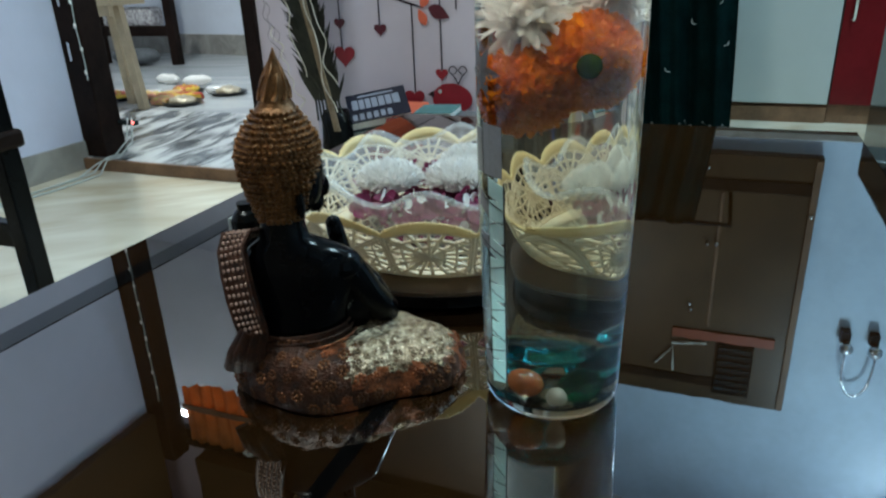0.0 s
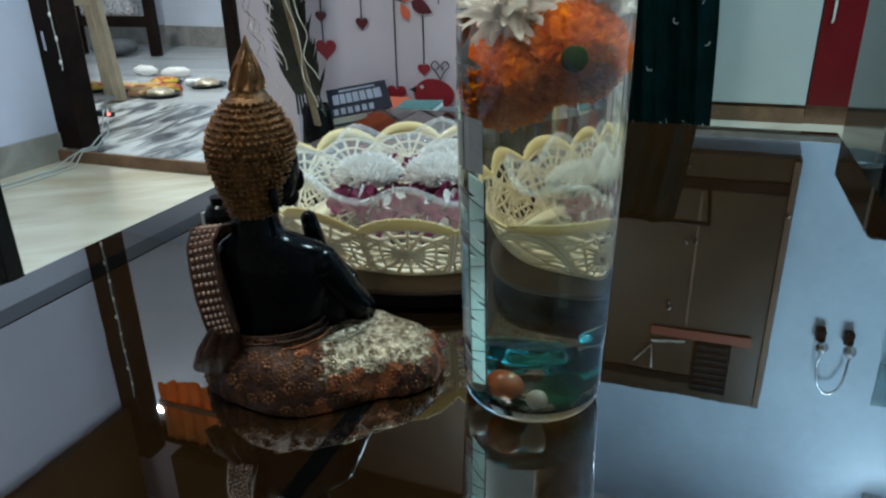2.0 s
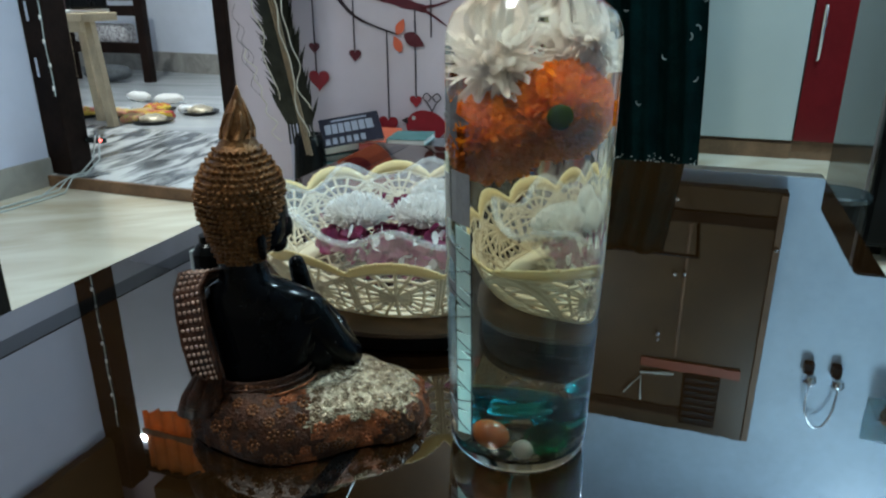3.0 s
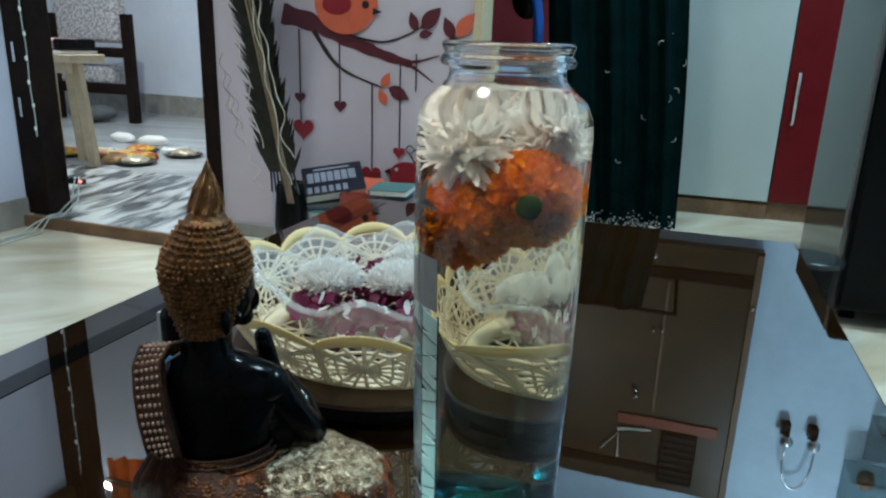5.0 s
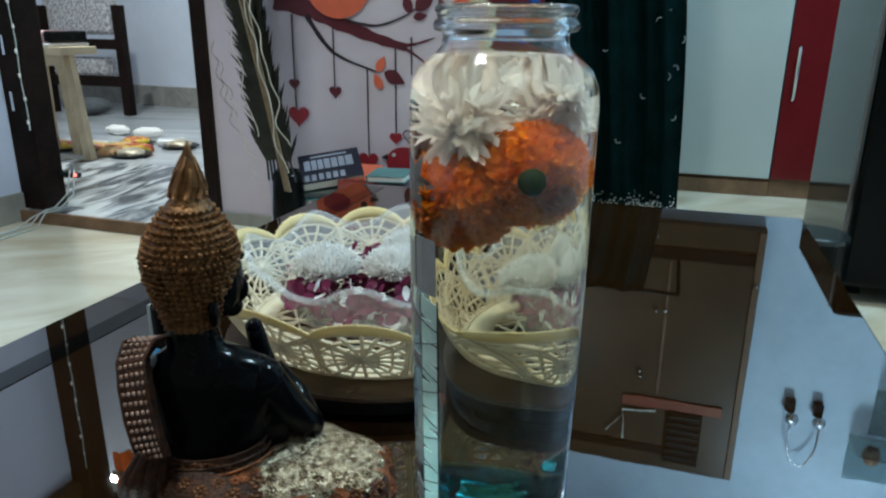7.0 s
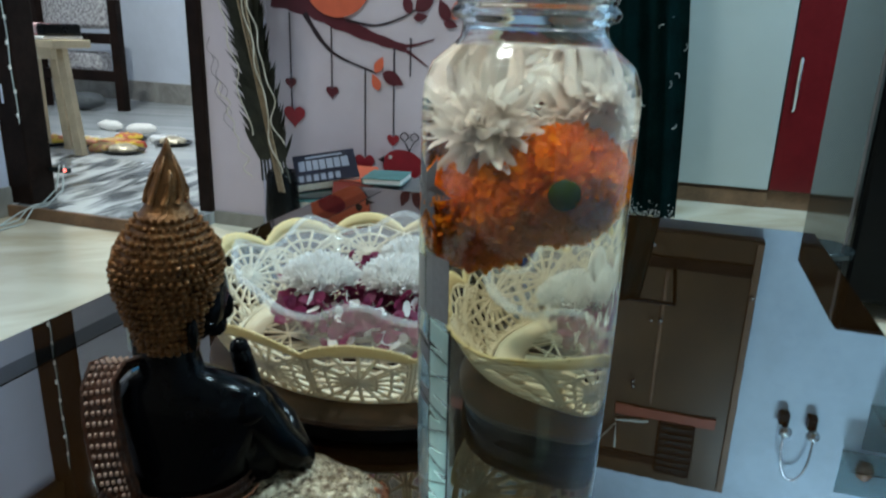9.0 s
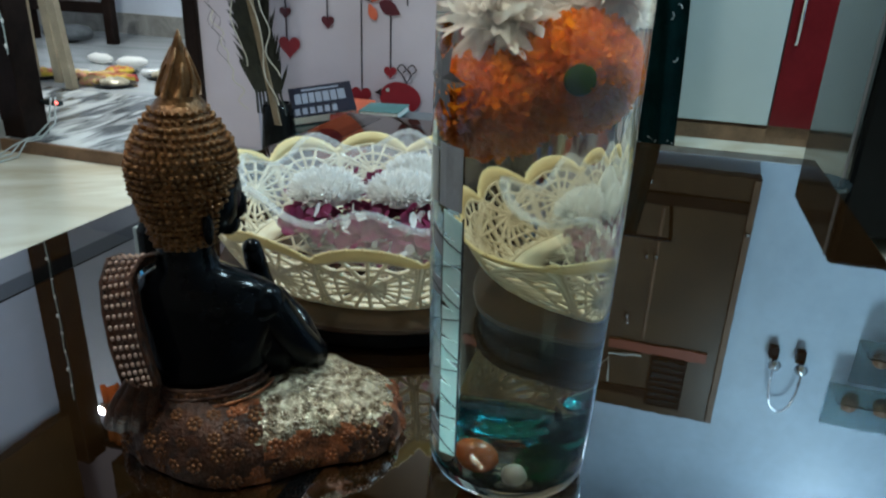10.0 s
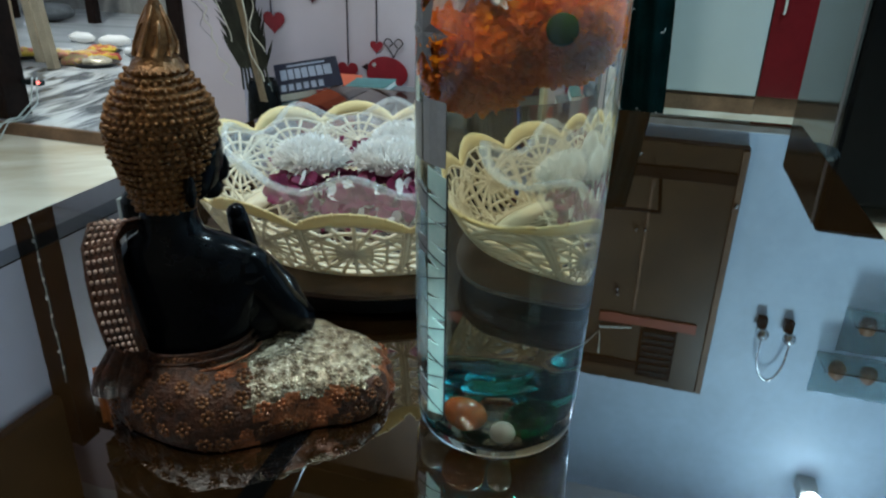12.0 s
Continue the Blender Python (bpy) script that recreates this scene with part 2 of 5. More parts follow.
# wall with the doorway; the opening is 0.7 m wide and 2.12 m high
wall("wall_doorway", [(-2.76, 2.34, 2.42, -1.605, 2.46, CEIL), (-1.605, 2.34, 0, -1.39, 2.46, CEIL)], M_LAVENDER, "lavender wall round the open doorway")
wall("wall_decal", [(-1.39, 2.404, 0, -0.624, 2.515, CEIL)], M_LAVENDER, "lavender wall with a branch and bird decal")
FAR = pose(-4.59, 5.38, 0, 0, 0, -7)
bm = bmesh.new()
for b in ((-1.05, 2.517, 0, -0.9, 6.5, 2.9), (-6.6, 2.34, 0, -6.5, 7.0, 2.9), (-6.5, 2.34, 0, -2.761, 2.46, 2.9)):
    box(bm, *b)
box(bm, -2.6, 0.0, 0.0, 4.3, 0.1, 2.9, m=FAR)
structure("wall_far_room", bm, M_FARWALL, "white painted walls of the far room", "wall")
structure("baseboard", bm_box(-2.3595, -2.58, 0.0, -2.348, 2.126, 0.11, bevel=0.002), M_SKIRT, "grey stone skirting along the lavender wall", "baseboard")
structure("baseboard_far_room", bm_box(-2.5, -0.016, 0.0452, 4.2, -0.0005, 0.215, bevel=0.002, m=FAR), M_SKIRT, "grey stone skirting in the far room", "baseboard")
structure("baseboard_strip", bm_box(-1.602, 2.328, 0.0, -1.39, 2.3395, 0.05, bevel=0.002), M_SKIRT, "grey stone skirting on the pier", "baseboard")

frame_ob = tagged(thing("door_frame", "dark brown wooden frame of the open doorway", "door frame"), kind="structure")
part("jamb", bm_box(-2.50, 2.13, 0.0, -2.255, 2.24, 2.42, bevel=0.006), M_DARKWOOD, frame_ob)
part("jamb_return", bm_box(-2.76, 2.241, 0.0, -2.52, 2.465, 2.42, bevel=0.004), M_DARKWOOD, frame_ob)
part("jamb", bm_box(-1.66, 2.32, 0.0, -1.606, 2.47, 2.42, bevel=0.005), M_DARKWOOD, frame_ob)
part("lintel", bm_box(-2.46, 2.301, 2.36, -1.606, 2.339, 2.46, bevel=0.005), M_DARKWOOD, frame_ob)

# ---- coffee table
table = thing("coffee_table", "low coffee table with a brown tinted reflective glass top", "table")
TX0, TX1, TY0, TY1 = -0.49, 0.19, -0.12, 1.165
part("tabletop", bm_box(TX0, TY0, TOP - 0.010, TX1, TY1, TOP, bevel=0.0015), M_TABLE, table, "brown tinted reflective glass top")
part("apron", bm_box(TX0 + 0.05, TY0 + 0.05, TOP - 0.07, TX1 - 0.05, TY1 - 0.05, TOP - 0.011, bevel=0.004), M_DARKWOOD, table)
for lx in (TX0 + 0.06, TX1 - 0.12):
    for ly in (TY0 + 0.06, TY1 - 0.12):
        part("leg", bm_box(lx, ly, 0, lx + 0.06, ly + 0.06, TOP - 0.07, bevel=0.004), M_DARKWOOD, table)

# ---- kitchen end: low cupboards, brown panel, fridge
cup = thing("low_cupboard", "low white cupboard on a wooden plinth", "cupboard")
part("body", bm_box(-0.45, 3.575, 0.07, 0.447, 3.6, 1.0), M_PLINTH, cup)
part("door", bm_box(-0.45, 3.55, 0.085, 0.444, 3.574, 1.0, bevel=0.002), M_WHITELAM, cup, "white laminate door")
part("plinth", bm_box(-0.45, 3.56, 0.0, 0.447, 3.598, 0.07), M_PLINTH, cup)
cup = thing("low_cupboard", "low maroon cupboard with a steel bar handle", "cupboard")
part("body", bm_box(0.45, 3.575, 0.0, 1.3, 3.6, 1.0), M_PLINTH, cup)
door = part("door", bm_box(0.451, 3.55, 0.085, 0.70, 3.574, 1.0, bevel=0.002), M_REDLAM, cup, "maroon laminate door")
bm = bmesh.new()
tube(bm, [(0.49, 3.55, 0.44), (0.49, 3.525, 0.445), (0.49, 3.525, 0.66), (0.49, 3.55, 0.665)], 0.006)
part("handle", bm, M_CHROME, door, "steel bar handle")
part("door", bm_box(0.703, 3.55, 0.085, 1.3, 3.574, 1.0, bevel=0.002), M_WHITELAM, cup, "white laminate door")
top = thing("worktop", "dark stone worktop over the low cupboards", "worktop")
part("slab", bm_box(-0.5, 3.535, 1.002, 1.32, 3.598, 1.035, bevel=0.004), M_SKIRT, top)
cab = thing("wall_cabinet", "dark brown wall cabinet with small steel knobs", "cabinet")
body = part("body", bm_box(-0.52, 3.52, 1.111, 0.473, 3.599, 2.455, bevel=0.004), M_BROWN, cab)
part("rail", bm_box(-0.52, 3.512, 1.23, 0.47, 3.519, 1.29, bevel=0.002), M_DARKWOOD, cab)
part("rail", bm_box(-0.52, 3.512, 2.32, 0.30, 3.519, 2.37, bevel=0.002), M_DARKWOOD, cab)
part("stile", bm_box(0.440, 3.508, 1.12, 0.470, 3.519, 2.445, bevel=0.002), M_PLINTH, cab)
part("stile", bm_box(0.06, 3.514, 1.30, 0.075, 3.519, 2.02, bevel=0.002), M_PLINTH, cab)
for kx, kz in ((-0.01, 1.177), (0.453, 1.383), (0.02, 1.56), (0.063, 1.556), (-0.03, 1.90), (-0.025, 1.93)):
    bm = bmesh.new()
    ball(bm, (kx, 3.503, kz), 0.011, 12, 8)
    part("knob", bm, M_CHROME, cab, "small steel knob")
part("strip", bm_box(-0.10, 3.508, 2.045, 0.388, 3.519, 2.10, bevel=0.002), material("red_strip", (0.24, 0.05, 0.025), 0.5), cab, "dull red strip")
vent = part("vent", bm_box(0.125, 3.502, 2.10, 0.30, 3.519, 2.40, bevel=0.003), M_BLACK, cab, "black slatted vent")
for k in range(7):
    part("slat", bm_box(0.135, 3.494, 2.120 + 0.039 * k, 0.29, 3.501, 2.138 + 0.039 * k), M_FRIDGE, vent)
bm = bmesh.new()
tube(bm, [(-0.17, 3.508, 2.27), (-0.09, 3.506, 2.16), (-0.08, 3.506, 2.30)], 0.006)
tube(bm, [(-0.095, 3.506, 2.135), (0.072, 3.506, 2.115)], 0.007)
part("bracket", bm, material("grey_bracket", (0.5, 0.5, 0.45), 0.5), cab, "pale metal bracket")

fridge = thing("fridge", "low black fridge with grey metal sides", "fridge")
part("body", bm_box(0.49, 2.26, 0.03, 1.12, 2.86, 1.0, bevel=0.012), M_FRIDGE, fridge, "grey metal body")
part("door", bm_box(0.49, 2.2, 0.05, 1.12, 2.257, 1.0, bevel=0.015), M_BLACK, fridge, "glossy black door")
part("gasket", bm_box(0.487, 2.255, 0.06, 1.115, 2.262, 0.99), material("grey_rubber", (0.2, 0.19, 0.2), 0.6), fridge)
for fx in (0.53, 1.05):
    part("foot", bm_box(fx, 2.3, 0.0, fx + 0.04, 2.34, 0.032), M_BLACK, fridge)

lamp = thing("wall_bulb", "lit white bulb in a holder high on the wall", "lamp")
part("holder", bm_box(1.05, 3.45, 2.90, 1.15, 3.598, 2.98, bevel=0.01), M_WHITELAM, lamp)
bm = bmesh.new()
ball(bm, (1.1, 3.40, 2.92), 0.055, 20, 14)
part("bulb", bm, glow("bulb_glow", (0.8, 0.93, 1.0), 22.0), lamp, "lit white bulb")
# added housing for the kitchen fill; no such fixture is known
lamp = thing("ceiling_lamp", "added square white housing over the kitchen fill light", "lamp")
part("frame", bm_box(0.78, 1.88, 3.245, 1.22, 2.32, CEIL - 0.002, bevel=0.006), M_WHITELAM, lamp)
# added housing for the west side fill, out of view
lamp = thing("ceiling_lamp", "added square white housing over the fill light by the coffee table", "lamp")
part("frame", bm_box(-1.22, -0.02, 3.245, -0.68, 0.52, CEIL - 0.002, bevel=0.006), M_WHITELAM, lamp)
# glowing disc added at the far room's fill
lamp = thing("ceiling_lamp", "small round glowing disc added with the far room's fill light", "lamp")
bm = bmesh.new()
lathe(bm, [(0, 2.875), (0.10, 2.875), (0.11, 2.885), (0.11, 2.899), (0, 2.899)], 24, center=(-3.0, 2.87))
part("disc", bm, glow("far_fill_disc", (0.88, 0.95, 1.0), 8.0), lamp)

# arched chrome fitting on the wall
fit_ob = thing("wall_fitting", "pair of chrome balls joined by an arched wire on the wall", "wall fitting")
for hx in (0.698, 0.821):
    part("mount", bm_box(hx - 0.022, 3.545, 1.965, hx + 0.022, 3.598, 2.025, bevel=0.004), M_BLACK, fit_ob)
    bm = bmesh.new()
    ball(bm, (hx + 0.008, 3.535, 2.05), 0.032, 18, 12)
    part("ball", bm, M_CHROME, fit_ob, "polished chrome ball")
bm = bmesh.new()
tube(bm, [(0.768 - 0.066 * math.cos(a * math.pi / 14), 3.53, 2.08 + 0.225 * math.sin(a * math.pi / 14) ** 0.7) for a in range(15)], 0.006)
part("wire", bm, M_CHROME, fit_ob, "arched chrome wire")

shelf = thing("glass_wall_shelf", "two-tier glass wall shelf with brown pots", "shelf")
M_PANE = glass("shelf_glass", (0.8, 0.9, 0.88))
for sx, sz in ((1.06, 1.86), (0.985, 2.12)):
    part("glass_plate", bm_box(sx, 3.40, sz, sx + 0.42, 3.596, sz + 0.008, bevel=0.001), M_PANE, shelf)
    part("back_pane", bm_box(sx, 3.588, sz + 0.01, sx + 0.42, 3.594, sz + 0.24, bevel=0.001), M_PANE, shelf)
    for kx in (sx + 0.08, sx + 0.22, sx + 0.34):
        bm = bmesh.new()
        lathe(bm, [(0, 0), (0.03, 0.0), (0.042, 0.03), (0.03, 0.07), (0.016, 0.08), (0, 0.08)], 16, center=(kx, 3.5))
        bmesh.ops.translate(bm, vec=(0, 0, sz + 0.0085), verts=bm.verts)
        part("pot", bm, M_PLINTH, shelf, "small brown pot", smooth=True)

# wooden loft and orange valance over the doorway
loft = thing("loft", "dark brown wooden loft above the doorway and decal wall", "loft")
part("front", bm_box(-2.14, 2.14, 2.38, -0.65, 2.298, CEIL - 0.005, bevel=0.004), M_BROWN, loft)
# thin brown board that turns the west wall dark above 2.15 m
part("front", bm_box(-2.358, -2.5, 2.15, -2.31, 2.125, CEIL - 0.005, bevel=0.004), M_BROWN, loft)
part("hanging_cabinet", bm_box(-1.38, 2.28, 1.33, -0.66, 2.402, 2.378, bevel=0.004), M_BROWN, loft)
part("shelf_edge", bm_box(-1.38, 2.26, 1.42, -0.66, 2.279, 1.60, bevel=0.003), M_BLACK, loft, "black shelf front")
for k in range(3):
    part("batten", bm_box(-1.8 + 0.5 * k, 2.128, 2.39, -1.77 + 0.5 * k, 2.139, CEIL - 0.01), M_DARKWOOD, loft)
val = thing("valance", "orange cloth valance over the doorway", "valance")
bm = bmesh.new()
n = 60
rows = [[bm.verts.new((-2.22 + 0.60 * i / n, 2.23 + 0.008 * math.sin(i * 0.9), z + (0.10 * (i / n - 0.35) ** 2 * 4 + 0.012 * abs(math.sin(i * math.pi / 10)) if z < 2.1 else 0))) for i in range(n + 1)] for z in (2.36, 2.25, 2.15, 2.00)]
for r0, r1 in zip(rows, rows[1:]):
    for i in range(n):
        bm.faces.new((r0[i], r0[i + 1], r1[i + 1], r1[i]))
bmesh.ops.solidify(bm, geom=bm.faces, thickness=0.004)
part("cloth", bm, material("orange_cloth", (0.62, 0.20, 0.05), 0.8, vary=0.2, scale=20, bump=0.3), val, smooth=True)
part("rod", bm_box(-2.25, 2.215, 2.355, -1.61, 2.245, 2.375, bevel=0.003), M_DARKWOOD, val)
part("band", bm_box(-2.22, 2.212, 2.13, -1.62, 2.2195, 2.16, bevel=0.002), M_PLINTH, val, "dark brown band across the valance")
bm = bmesh.new()
tube(bm, [(-1.90 + 0.02 * k, 2.215, 2.33 + 0.012 * math.sin(k * 1.3)) for k in range(12)], 0.011, 6)
part("tassel", bm, M_WHITELAM, val, "white tassel")
JX, JY = -0.0645, 0.425

# ---- things on the table
M_BAR = material("black_bar", (0.002, 0.002, 0.002), 0.02, ior=1.4)
part("edge_band", bm_box(-0.449, TY0 + 0.02, TOP + 0.0001, -0.427, TY1 - 0.02, TOP + 0.0006), M_BAR, table, "dark band along the edge")
# inlaid bar of the table frame under the glass line
part("frame_bar", bm_box(-0.155, TY0 + 0.02, TOP + 0.0001, -0.145, 0.40, TOP + 0.0006), M_BAR, table, "black bar")

rng = random.Random(4)


def petal(bm, m, length, width, curl, mi=0, cup=0.15):
    """A narrow curved petal along local +x."""
    rows = []
    for s in (0.0, 0.45, 0.8, 1.0):
        w = width * (0.45, 1.0, 0.85, 0.25)[(0.0, 0.45, 0.8, 1.0).index(s)] / 2
        x, z = length * math.cos(curl * s) * s, length * math.sin(curl * s) * s
        rows.append([bm.verts.new(m @ Vector((x, -w, z + cup * w))), bm.verts.new(m @ Vector((x, 0, z))), bm.verts.new(m @ Vector((x, w, z + cup * w)))])
    for a, b in zip(rows, rows[1:]):
        for k in range(2):
            f = bm.faces.new((a[k], a[k + 1], b[k + 1], b[k]))
            f.material_index, f.smooth = mi, True


def pompon(bm, r, count, length, width, seed, squash=1.0, mi=0, lower=-0.9, twist=0.6):
    g = random.Random(seed)
    for i in range(count):
        z = 1 - (1 - lower) * (i + 0.5) / count
        a = i * 2.39996 + g.uniform(-0.2, 0.2)
        d = Vector((math.sqrt(max(0, 1 - z * z)) * math.cos(a), math.sqrt(max(0, 1 - z * z)) * math.sin(a), z * squash))
        q = d.to_track_quat("X", "Z").to_matrix().to_4x4()
        base = d * (r - length) * g.uniform(0.9, 1.05)
        petal(bm, Matrix.Translation(base) @ q @ Matrix.Rotation(g.uniform(-twist, twist), 4, "X") @ Matrix.Rotation(g.uniform(-twist, twist) * 0.5, 4, "Y"), length * g.uniform(0.8, 1.15), width * g.uniform(0.7, 1.3), g.uniform(-0.4, 1.0), mi)


# jar
JAR_R = 0.0412
jar = thing("glass_jar", "tall clear glass jar of water with a mosaic decal strip", "jar", pose(JX, JY, TOP + 0.0006, 0, 0, 12) @ Matrix.Diagonal((1, 1, 0.972, 1)))
bm = bmesh.new()
lathe(bm, [(0, 0.0012), (0.030, 0.0004), (0.0355, 0.0016), (0.0375, 0.006), (0.0382, 0.012), (0.0398, 0.07), (0.041, 0.13), (JAR_R, 0.17), (JAR_R, 0.222), (0.0405, 0.230), (0.0375, 0.2375), (0.0305, 0.2435), (0.0274, 0.247), (0.0268, 0.2505), (0.0272, 0.2525), (0.0305, 0.2535), (0.0312, 0.2555), (0.0304, 0.2575), (0.0290, 0.2585), (0.0296, 0.2600), (0.0305, 0.2620), (0.0298, 0.2640), (0.0278, 0.2642), (0.0262, 0.2620), (0.0250, 0.2540), (0.0252, 0.2480), (0.0285, 0.2425), (0.0355, 0.2355), (0.0386, 0.228), (0.0392, 0.220), (0.0392, 0.17), (0.0389, 0.13), (0.0378, 0.07), (0.0362, 0.014), (0.0340, 0.0085), (0, 0.0075)], 72)
vessel = part("vessel", bm, M_GLASS, jar, smooth=True)
vessel.visible_shadow = False
bm = bmesh.new()
lathe(bm, [(0, 0.0073), (0.0341, 0.0083), (0.0364, 0.014), (0.0380, 0.07), (0.0391, 0.13), (0.0394, 0.17), (0.0394, 0.220), (0.0388, 0.228), (0.0357, 0.2356), (0.0287, 0.2426), (0, 0.2428)], 72)
water = part("water", bm, M_WATER, jar, "clear water")
for p in water.data.polygons:
    p.use_smooth = True
water.visible_shadow = False
M_TILE_W = petal_material("pale_decal", (0.84, 0.97, 0.94), (0.70, 0.90, 0.87))
M_TILE_G = material("grey_decal", (0.25, 0.25, 0.26), 0.3, vary=0.15, scale=60)
M_TILE_K = material("dark_decal_line", (0.01, 0.01, 0.012), 0.4)


def jar_radius(z):
    return JAR_R + 0.0005 - max(0, 0.17 - z) * 0.019


def jar_patch(name, a0, a1, z0, z1, mat, proud=0.0, slant=0.0):
    bm = bmesh.new()
    grid = []
    for i in range(4):
        a = a0 + (a1 - a0) * i / 3
        sl = slant * (i / 3 - 0.5)
        grid.append([[bm.verts.new(((jar_radius(z) + o) * math.cos(a), (jar_radius(z) + o) * math.sin(a), z)) for z in (z0 + sl, z1 + sl)] for o in (proud, proud + 0.0003)])
    for i in range(3):
        a, b = grid[i], grid[i + 1]
        bm.faces.new((a[1][0], b[1][0], b[1][1], a[1][1]))
        bm.faces.new((a[0][0], a[0][1], b[0][1], b[0][0]))
        bm.faces.new((a[0][1], a[1][1], b[1][1], b[0][1]))
        bm.faces.new((a[0][0], b[0][0], b[1][0], a[1][0]))
    return part(name, bm, mat, jar)


CA = radians(-90 - 47)
tr = random.Random(2)
z = 0.020
while z < 0.136:
    h = tr.uniform(0.008, 0.015)
    jar_patch("tile", CA - 0.11, CA + 0.16, z, z + h - 0.0008, M_TILE_W, slant=tr.uniform(-0.004, 0.004))
    if tr.random() < 0.3:
        jar_patch("tile", CA - 0.34, CA - 0.13, z + 0.003, z + h + 0.001, M_TILE_G, slant=tr.uniform(-0.004, 0.004))
    z += h
jar_patch("line", CA + 0.165, CA + 0.185, 0.018, 0.138, M_TILE_K)
jar_patch("line", CA - 0.128, CA - 0.113, 0.018, 0.138, M_TILE_K)
for k in range(9):
    jar_patch("line", CA - 0.35, CA + 0.165, 0.026 + 0.0125 * k, 0.0264 + 0.0125 * k, M_TILE_K, 0.0004, slant=0.008 if k % 2 else -0.006)
jar_patch("tile", CA - 0.20, CA + 0.15, 0.140, 0.166, M_TILE_G)
jar_patch("tile", CA - 0.42, CA - 0.23, 0.140, 0.163, M_TILE_G)
bm = bmesh.new()
c0 = bm.verts.new((jar_radius(0.19) * math.cos(CA - 0.24), jar_radius(0.19) * math.sin(CA - 0.24), 0.190))
star = []
for k in range(12):
    rr = 0.016 if k % 2 == 0 else 0.007
    a, dz = CA - 0.24 + rr * math.cos(k * math.pi / 6) / JAR_R, rr * math.sin(k * math.pi / 6)
    star.append(bm.verts.new((JAR_R * 1.012 * math.cos(a), JAR_R * 1.012 * math.sin(a), 0.190 + dz)))
for k in range(12):
    bm.faces.new((c0, star[k], star[(k + 1) % 12]))
bmesh.ops.solidify(bm, geom=bm.faces, thickness=0.0003)
part("star_decal", bm, M_TILE_G, jar, "grey star decal")

JM = pose(JX, JY, TOP, 0, 0, 12) @ Matrix.Diagonal((1, 1, 0.972, 1))
M_ORANGE = petal_material("marigold_petals", (0.98, 0.34, 0.005), (0.72, 0.15, 0.003))
M_WHITEP = petal_material("white_petals", (0.98, 0.97, 0.95), (0.95, 0.93, 0.90), 90.0, 0.3)
M_GREEN = material("green_calyx", (0.03, 0.055, 0.006), 0.9, vary=0.3, scale=80, ior=1.15)
M_WHITEJ = petal_material("soaked_white_petals", (0.92, 0.87, 0.84), (0.80, 0.71, 0.66), 60.0, 0.45)
for i, (fx, fy, fz, fr) in enumerate(((-0.0150, -0.0125, 0.1825, 0.0235), (0.0115, -0.0135, 0.1945, 0.0235), (0.004, 0.017, 0.188, 0.021))):
    fl = tagged(thing("marigold", "orange marigold head floating in the jar", "flower", JM @ pose(fx, fy, fz)), group="flowers in the jar")
    bm = bmesh.new()
    ball(bm, (0, 0, 0), fr * 0.84, 18, 12)
    pompon(bm, fr, 2800, fr * 0.20, fr * 0.13, i + 5, lower=-0.98, twist=1.5)
    part("petals", bm, M_ORANGE, fl, smooth=True)
    if i == 1:
        bm = bmesh.new()
        ball(bm, (0.0015, -0.0222, 0.0005), 0.0058, 16, 10, (1, 0.3, 1))
        part("calyx", bm, M_GREEN, fl, "green calyx")
# soaked, ragged white heads pressed against the glass
for i, (fx, fy, fz, fr, rx, ry) in enumerate(((-0.0135, -0.0150, 0.2135, 0.0225, 62, -8), (0.0150, 0.006, 0.2180, 0.0205, 15, 25), (-0.012, 0.014, 0.2180, 0.021, -20, -10), (0.0225, -0.010, 0.2215, 0.0125, 55, 30))):
    fl = tagged(thing("chrysanthemum", "soaked white chrysanthemum at the top of the jar", "flower", JM @ pose(fx, fy, fz, rx, ry, i * 50)), group="flowers in the jar")
    bm = bmesh.new()
    for layer in range(9):
        for k in range(30):
            a = 2 * math.pi * (k + 0.5 * layer) / 30 + rng.uniform(-0.15, 0.15)
            petal(bm, Matrix.Rotation(a, 4, "Z") @ Matrix.Rotation(0.25 - 0.20 * layer + rng.uniform(-0.45, 0.45), 4, "Y") @ Matrix.Translation((0.001, 0, 0)) @ Matrix.Rotation(rng.uniform(-0.8, 0.8), 4, "X"), fr * (1 - 0.06 * layer) * rng.uniform(0.55, 1.1), 0.0040, rng.uniform(-1.0, 1.0), 0, 0.5)
    inside = (JM @ pose(fx, fy, fz, rx, ry, i * 50))
    back = inside.inverted()
    for v in bm.verts:
        q = JM.inverted() @ (inside @ v.co)
        q.z = min(q.z, 0.2385)
        limit = 0.0380 if q.z < 0.224 else 0.0380 - 0.0098 * (q.z - 0.224) / 0.0145
        r = math.hypot(q.x, q.y)
        if r > limit:
            q.x, q.y = q.x * limit / r, q.y * limit / r
        v.co = back @ (JM @ q)
    part("petals", bm, M_WHITEJ, fl, smooth=True)
M_TEAL = glass("teal_glass", (0.03, 0.50, 0.62), 1.42)
M_GREENG = glass("green_glass", (0.05, 0.35, 0.12), 1.5)
M_STONEO = material("orange_stone", (0.20, 0.045, 0.012), 0.25, vary=0.4, scale=120)
M_STONEW = material("white_stone", (0.22, 0.19, 0.16), 0.35, vary=0.1, scale=90)
